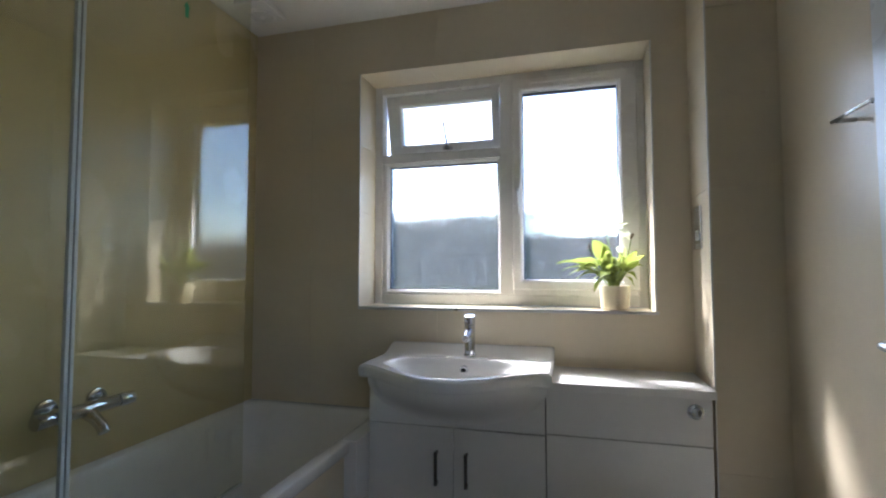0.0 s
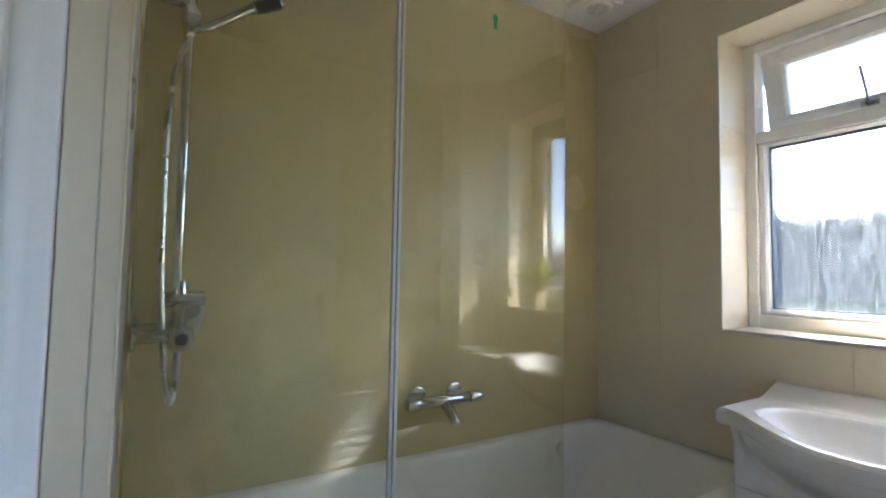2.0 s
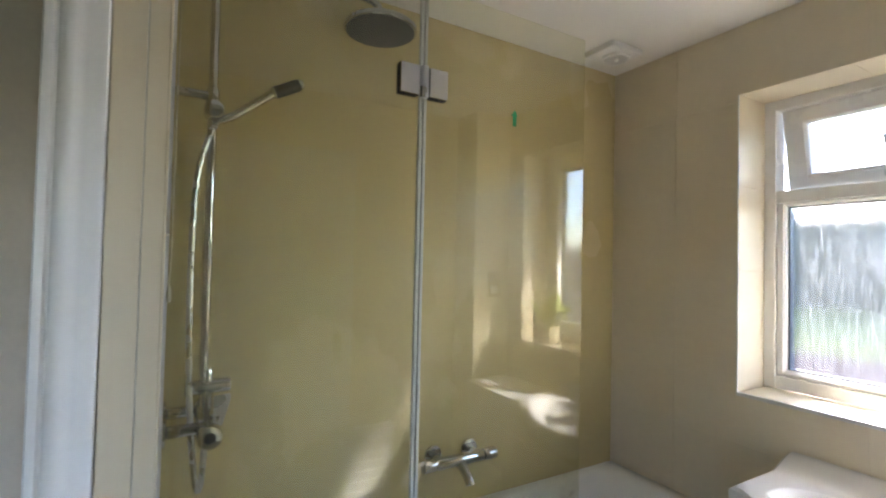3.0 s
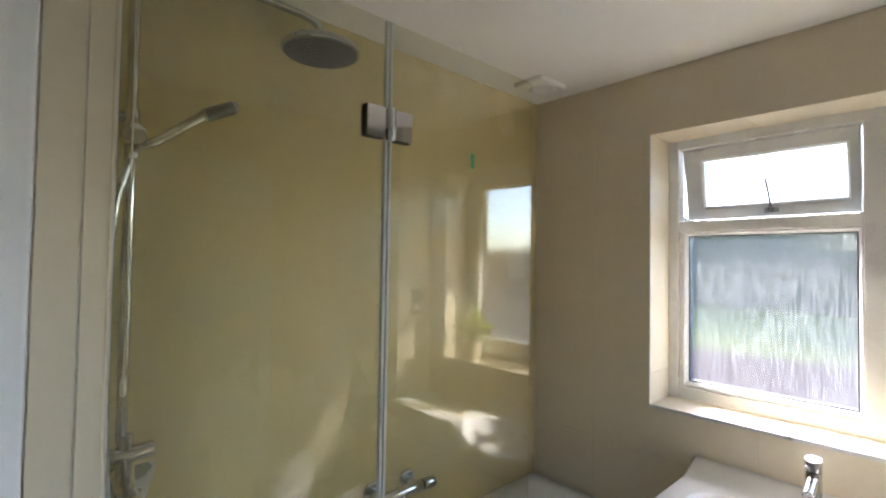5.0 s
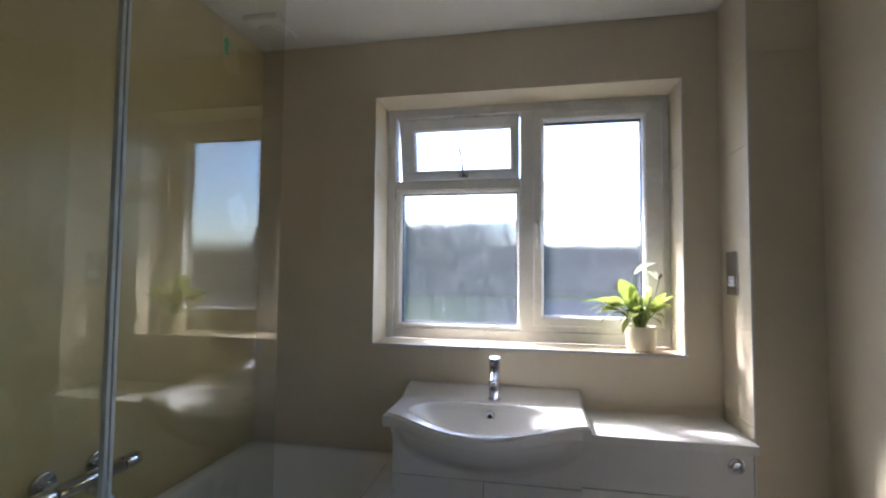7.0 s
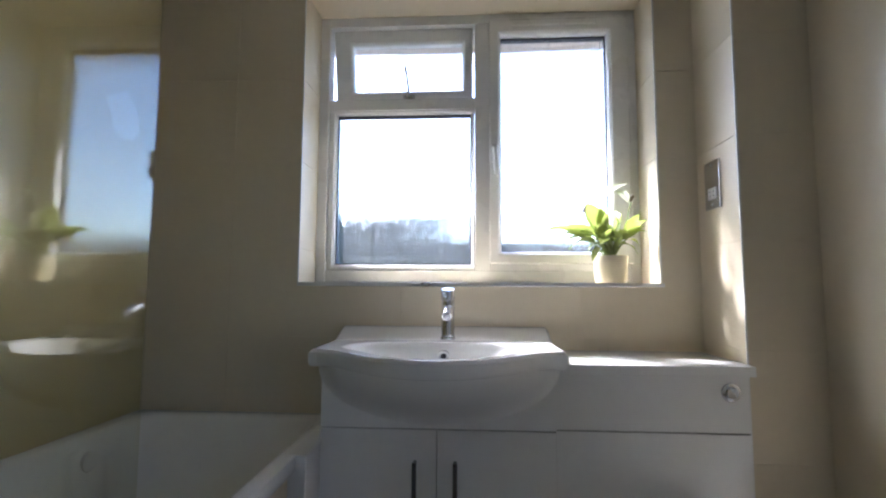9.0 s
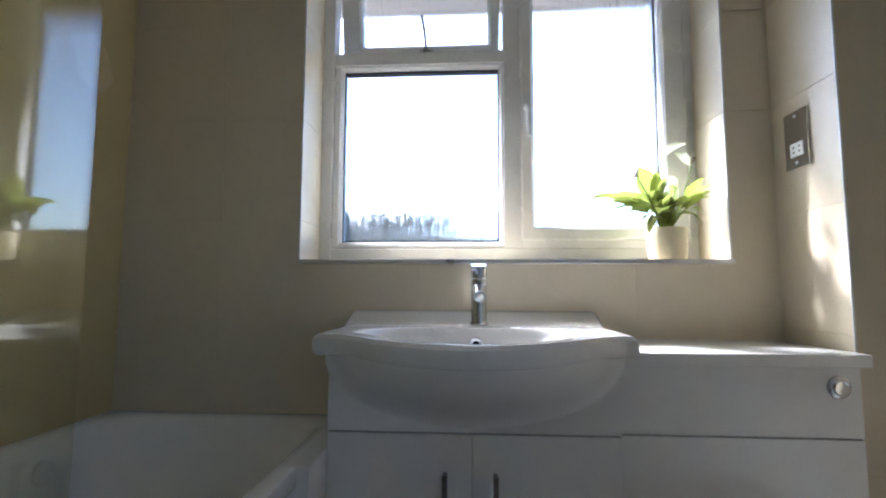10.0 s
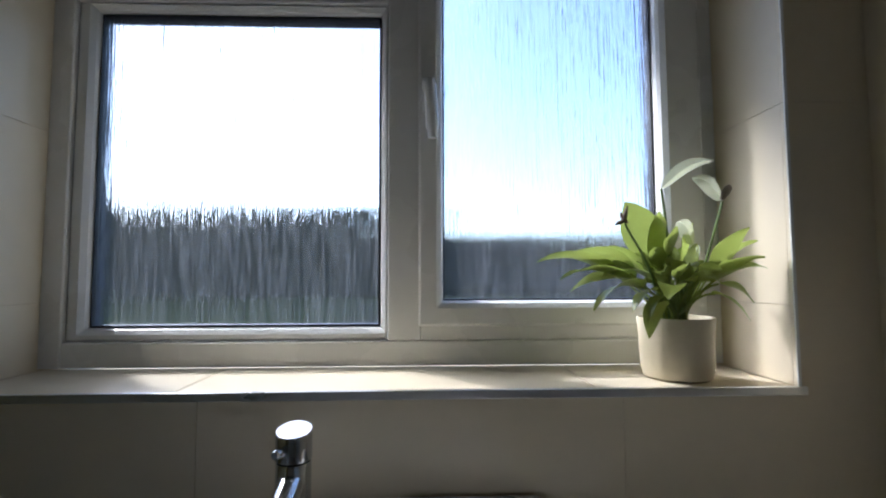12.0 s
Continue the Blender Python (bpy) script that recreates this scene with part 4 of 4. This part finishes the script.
# ---- shaver socket on the pier ----
shaver = thing("shaver_socket", "polished metal shaver socket plate on the tiled pier", "socket")
part("plate", boxes((NX - 0.007, NX - 0.0005, -0.148, -0.060, 1.243, 1.392), bevel=0.0015), CHROME, shaver)
ins = part("insert", boxes((NX - 0.0095, NX - 0.006, -0.131, -0.083, 1.272, 1.308), bevel=0.001), SOCKETWHITE, shaver, "white socket insert")
# black discs stand for the shade in the pin holes
for y, z in ((-0.118, 1.297), (-0.118, 1.284), (-0.097, 1.297), (-0.097, 1.284)):
    part("pin_hole_shade", rod((NX - 0.0098, y, z), (NX - 0.0092, y, z), 0.003, 10), BLACK, ins)
for z in (1.256, 1.379):
    part("screw", rod((NX - 0.0085, -0.104, z), (NX - 0.0065, -0.104, z), 0.0045, 14, 0.0008), STEEL, shaver, smooth=True)

# ---- on the side wall: rail, radiator ----
rail = thing("towel_rail", "slim chrome rail on the tiled side wall", "towel rail")
part("bar", rod((RX - 0.045, -0.630, 1.515), (RX - 0.045, -0.785, 1.515), 0.0045, 14, 0.001), CHROME, rail, smooth=True)
for y in (-0.640, -0.775):
    part("post", rod((RX - 0.001, y, 1.515), (RX - 0.040, y, 1.515), 0.0055, 14, 0.001), CHROME, rail, smooth=True)
radiator = thing("radiator", "white slatted radiator low on the side wall", "radiator")
part("back_panel", boxes((RX - 0.030, RX - 0.006, -1.18, -0.640, 0.14, 0.56), bevel=0.004), WOODWHITE, radiator)
part("front_panel", boxes((RX - 0.045, RX - 0.0305, -1.18, -0.640, 0.435, 0.56), bevel=0.004), WOODWHITE, radiator)
for z in (0.15, 0.200, 0.25, 0.30, 0.35, 0.395):
    part("slat", boxes((RX - 0.046, RX - 0.0305, -1.18, -0.640, z, z + 0.026), bevel=0.004), WOODWHITE, radiator)

# ---- peace lily on the sill ----
lily = thing("potted_plant", "flowering peace lily in a cream pot on the sill", "plant")
PX, PY_, PZ0 = 1.618, 0.075, WZ0
bm = lathe([(0.046, PZ0 + 0.0005), (0.051, PZ0 + 0.004), (0.0545, PZ0 + 0.018), (0.0570, PZ0 + 0.077), (0.0582, PZ0 + 0.093), (0.0572, PZ0 + 0.096), (0.0545, PZ0 + 0.095), (0.0530, PZ0 + 0.083)], PX, PY_, 40)
for v in bm.verts:
    a = math.atan2(v.co.y - PY_, v.co.x - PX)
    k = 1 + 0.012 * math.cos(8 * a) * (v.co.z < PZ0 + 0.09)
    v.co.x, v.co.y = PX + (v.co.x - PX) * k, PY_ + (v.co.y - PY_) * k
pot = part("pot", bm, POT, lily, "cream glazed pot", smooth=True)
bm = lathe([(0.0515, PZ0 + 0.079), (0.0525, PZ0 + 0.0835), (0.03, PZ0 + 0.087), (0.006, PZ0 + 0.086)], PX, PY_, 24)
part("soil", bm, SOIL, pot)
LB = Vector((PX, PY_, PZ0 + 0.085))


def leaf(tip, arch, width, stalk=0.45, roll=0.0, base=None, mat=LEAF, name="leaf"):
    """A stalked, pointed blade from the pot to tip; arch lifts its middle, roll turns the blade about its length."""
    b = LB + (base or Vector((random.uniform(-0.018, 0.018), random.uniform(-0.018, 0.018), 0)))
    tip = Vector(tip) + Vector((-0.010, 0, 0))
    mid = b.lerp(tip, 0.55) + Vector((0, 0, arch))
    pts = [b * (1 - t) ** 2 + mid * 2 * t * (1 - t) + tip * t * t for t in (i / 18 for i in range(19))]
    s0 = int(18 * stalk)
    bm = bmesh.new()
    sweep(bm, pts[:s0 + 2], [0.0024 - 0.0008 * i / (s0 + 1) for i in range(s0 + 2)], 6)
    rows = []
    blade = pts[s0:]
    wave = random.uniform(0, 6)
    for i, p in enumerate(blade):
        f = i / (len(blade) - 1)
        d = (blade[min(i + 1, len(blade) - 1)] - blade[max(i - 1, 0)]).normalized()
        side = d.cross(Vector((0, 0, 1)))
        if side.length < 0.15:
            side = d.cross(Vector((0, 1, 0)))
        side.normalize()
        side = Matrix.Rotation(roll, 3, d) @ side
        up = side.cross(d)
        w = width * 0.5 * (math.sin(math.pi * min(1, f ** 0.72)) ** 0.85 if 0 < f < 1 else 0.02)
        rows.append([bm.verts.new(p + side * w * k + up * (abs(k) * w * 0.22 + 0.0015 * math.sin(wave + 9 * f + 2 * k) * abs(k))) for k in (-1, -0.55, 0, 0.55, 1)])
    for a, c in zip(rows, rows[1:]):
        for j in range(4):
            bm.faces.new((a[j], a[j + 1], c[j + 1], c[j]))
    return part(name, bm, mat, lily, smooth=True)


for tip, arch, width, stalk, roll in (
        ((1.402, 0.060, 1.196), 0.085, 0.050, 0.34, 0.25), ((1.428, 0.020, 1.170), 0.080, 0.046, 0.38, 0.1), ((1.450, 0.045, 1.150), 0.085, 0.048, 0.40, -0.2),
        ((1.545, 0.060, 1.292), 0.040, 0.062, 0.42, 1.0), ((1.510, 0.10, 1.215), 0.060, 0.050, 0.42, 0.4), ((1.712, -0.020, 1.200), 0.045, 0.036, 0.40, -0.3),
        ((1.700, -0.010, 1.135), 0.085, 0.026, 0.5, 0.2), ((1.672, 0.090, 1.262), 0.030, 0.040, 0.45, -0.8), ((1.548, 0.000, 1.105), 0.085, 0.028, 0.5, 0.3),
        ((1.598, -0.020, 1.190), 0.045, 0.026, 0.55, 0.4), ((1.640, -0.030, 1.165), 0.065, 0.024, 0.55, -0.6), ((1.700, 0.050, 1.175), 0.070, 0.040, 0.45, 0.5),
        ((1.560, 0.130, 1.190), 0.060, 0.044, 0.45, 0.5), ((1.640, 0.145, 1.220), 0.050, 0.044, 0.45, 0.2), ((1.600, 0.020, 1.200), 0.040, 0.050, 0.40, -0.4),
        ((1.620, 0.000, 1.165), 0.060, 0.040, 0.42, 0.6), ((1.668, 0.010, 1.185), 0.050, 0.038, 0.45, -0.5), ((1.580, 0.075, 1.165), 0.060, 0.040, 0.45, 0.8),
        ((1.690, 0.120, 1.200), 0.060, 0.040, 0.45, 0.4), ((1.655, 0.050, 1.225), 0.030, 0.036, 0.45, 0.9), ((1.570, -0.020, 1.140), 0.075, 0.040, 0.45, -0.1),
        ((1.540, 0.030, 1.120), 0.085, 0.034, 0.5, 0.2), ((1.605, 0.110, 1.245), 0.030, 0.040, 0.45, 0.3), ((1.725, -0.005, 1.185), 0.060, 0.024, 0.5, 0.4),
        ((1.455, 0.085, 1.205), 0.075, 0.052, 0.36, 0.5), ((1.470, 0.000, 1.125), 0.095, 0.046, 0.42, 0.3), ((1.500, 0.040, 1.175), 0.080, 0.050, 0.40, -0.3),
        ((1.738, 0.030, 1.228), 0.040, 0.034, 0.42, -0.5), ((1.705, 0.000, 1.245), 0.025, 0.036, 0.45, -0.7), ((1.590, 0.040, 1.275), 0.020, 0.044, 0.42, 0.7),
        ((1.545, -0.010, 1.085), 0.090, 0.036, 0.50, 0.1), ((1.690, -0.015, 1.110), 0.085, 0.030, 0.50, -0.2)):
    leaf(tip, arch, width, stalk, roll)
for i in range(22):
    ang, reach = i * 2.399 + 0.4, 0.035 + 0.045 * random.random()
    leaf((PX + reach * math.cos(ang), PY_ - 0.01 + 0.9 * reach * math.sin(ang), PZ0 + 0.15 + 0.085 * random.random()), 0.04 + 0.02 * random.random(), 0.018 + 0.013 * random.random(), 0.55, random.uniform(-0.8, 0.8))


def bloom(base, top, tip, width):
    """An upright stalk with a pale hooded spathe that leans to tip, and its knobbed spadix."""
    top, tip = Vector(top), Vector(tip)
    b = LB + Vector(base)
    bm = bmesh.new()
    sweep(bm, spline([b, b.lerp(top, 0.5) + Vector((0.006, 0, 0.004)), top], 6), 0.0019, 6)
    part("flower_stalk", bm, STEM, lily)
    bm = bmesh.new()
    rows = []
    d = (tip - top).normalized()
    side = d.cross(Vector((0, 1, 0.35))).normalized()
    up = side.cross(d)
    for i in range(13):
        f = i / 12
        p = top.lerp(tip, f) + Vector((0, 0, 0.012 * math.sin(math.pi * f)))
        w = width * 0.5 * max(0.03, math.sin(math.pi * f ** 0.7) ** 0.8)
        rows.append([bm.verts.new(p + side * w * k + up * abs(k) * w * 0.55) for k in (-1, -0.5, 0, 0.5, 1)])
    for a, c in zip(rows, rows[1:]):
        for j in range(4):
            bm.faces.new((a[j], a[j + 1], c[j + 1], c[j]))
    part("spathe", bm, SPATHE, lily, "pale cream flower hood", smooth=True)


bloom((-0.012, -0.005, 0), (1.590, 0.050, 1.312), (1.672, 0.040, 1.356), 0.022)
bloom((0.012, 0.0, 0), (1.678, 0.035, 1.290), (1.628, 0.030, 1.325), 0.024)
bloom((0.004, 0.01, 0), (1.655, 0.080, 1.225), (1.625, 0.070, 1.262), 0.026)
bm = bmesh.new()
sweep(bm, [(1.676, 0.034, 1.292), (1.680, 0.030, 1.302), (1.684, 0.028, 1.310), (1.685, 0.027, 1.314)], [0.003, 0.006, 0.0055, 0.002], 8)
part("spadix", bm, DRIED, lily, "withered brown flower head", smooth=True)
bm = bmesh.new()
sweep(bm, spline([LB + Vector((-0.014, 0.0, 0)), (1.56, 0.04, 1.19), (1.526, 0.03, 1.245), (1.520, 0.03, 1.262)], 6), 0.0016, 6)
part("flower_stalk", bm, STEM, lily)
bm = bmesh.new()
for d in ((-0.014, 0.0, -0.008), (0.004, -0.006, 0.02), (-0.003, 0.004, 0.012), (0.008, 0.002, -0.004)):
    sweep(bm, [(1.520, 0.03, 1.258), Vector((1.520, 0.03, 1.260)) + Vector(d) * 0.6, Vector((1.520, 0.03, 1.260)) + Vector(d)], [0.003, 0.0035, 0.0008], 6)
part("dried_flower", bm, DRIED, lily, "withered dark flower head", smooth=True)

# ---- tiles of the walls ----
def lines(ls, start):
    return [c - start for c in ls]


# window wall, left of the pier
tile_wall(wall_window, (0.0, 0.0, 0.0), (1, 0, 0), (0, 0, 1), NX, CEIL, COLS_X, ROWS_Z, TILE, holes=[(WX0, WX1, WZ0 - 0.012, WZ1)])
# along the bath
tile_wall(wall_left, (0.0, BY, RIM - 0.02), (0, 1, 0), (0, 0, 1), -BY, CEIL - RIM + 0.02, [], [], PANEL)
# shower end; it runs from the corner's outside inwards
tile_wall(wall_bath_end, (0.592, BY, RIM - 0.02), (-1, 0, 0), (0, 0, 1), 0.584, CEIL - RIM + 0.02, [], [], PANEL)
tile_wall(wall_bath_end, (0.593, -1.8195, 0.0), (0, 1, 0), (0, 0, 1), 1.8195 + BY, CEIL, [0.0475], [], TILE, gap=0.0012)
# pier and side wall
tile_wall(wall_alcove, (NX, 0.0, 0.0), (0, -1, 0), (0, 0, 1), -NY, CEIL, [], ROWS_Z, TILE)
tile_wall(wall_alcove, (NX, NY, 0.0), (1, 0, 0), (0, 0, 1), RX - NX, CEIL, [], ROWS_Z, TILE)
tile_wall(wall_right, (RX, NY, 0.0), (0, -1, 0), (0, 0, 1), 1.46, CEIL, [], [], TILE)
part("corner_trim", boxes((NX - 0.002, NX + 0.003, NY - 0.002, NY + 0.003, 0.0, CEIL - 0.002), bevel=0.0008), UPVC, wall_alcove, "white corner trim")
part("corner_trim", boxes((0.590, 0.5945, BY - 0.0025, BY + 0.002, 0.6, CEIL - 0.002), bevel=0.0012), TILE, wall_bath_end)
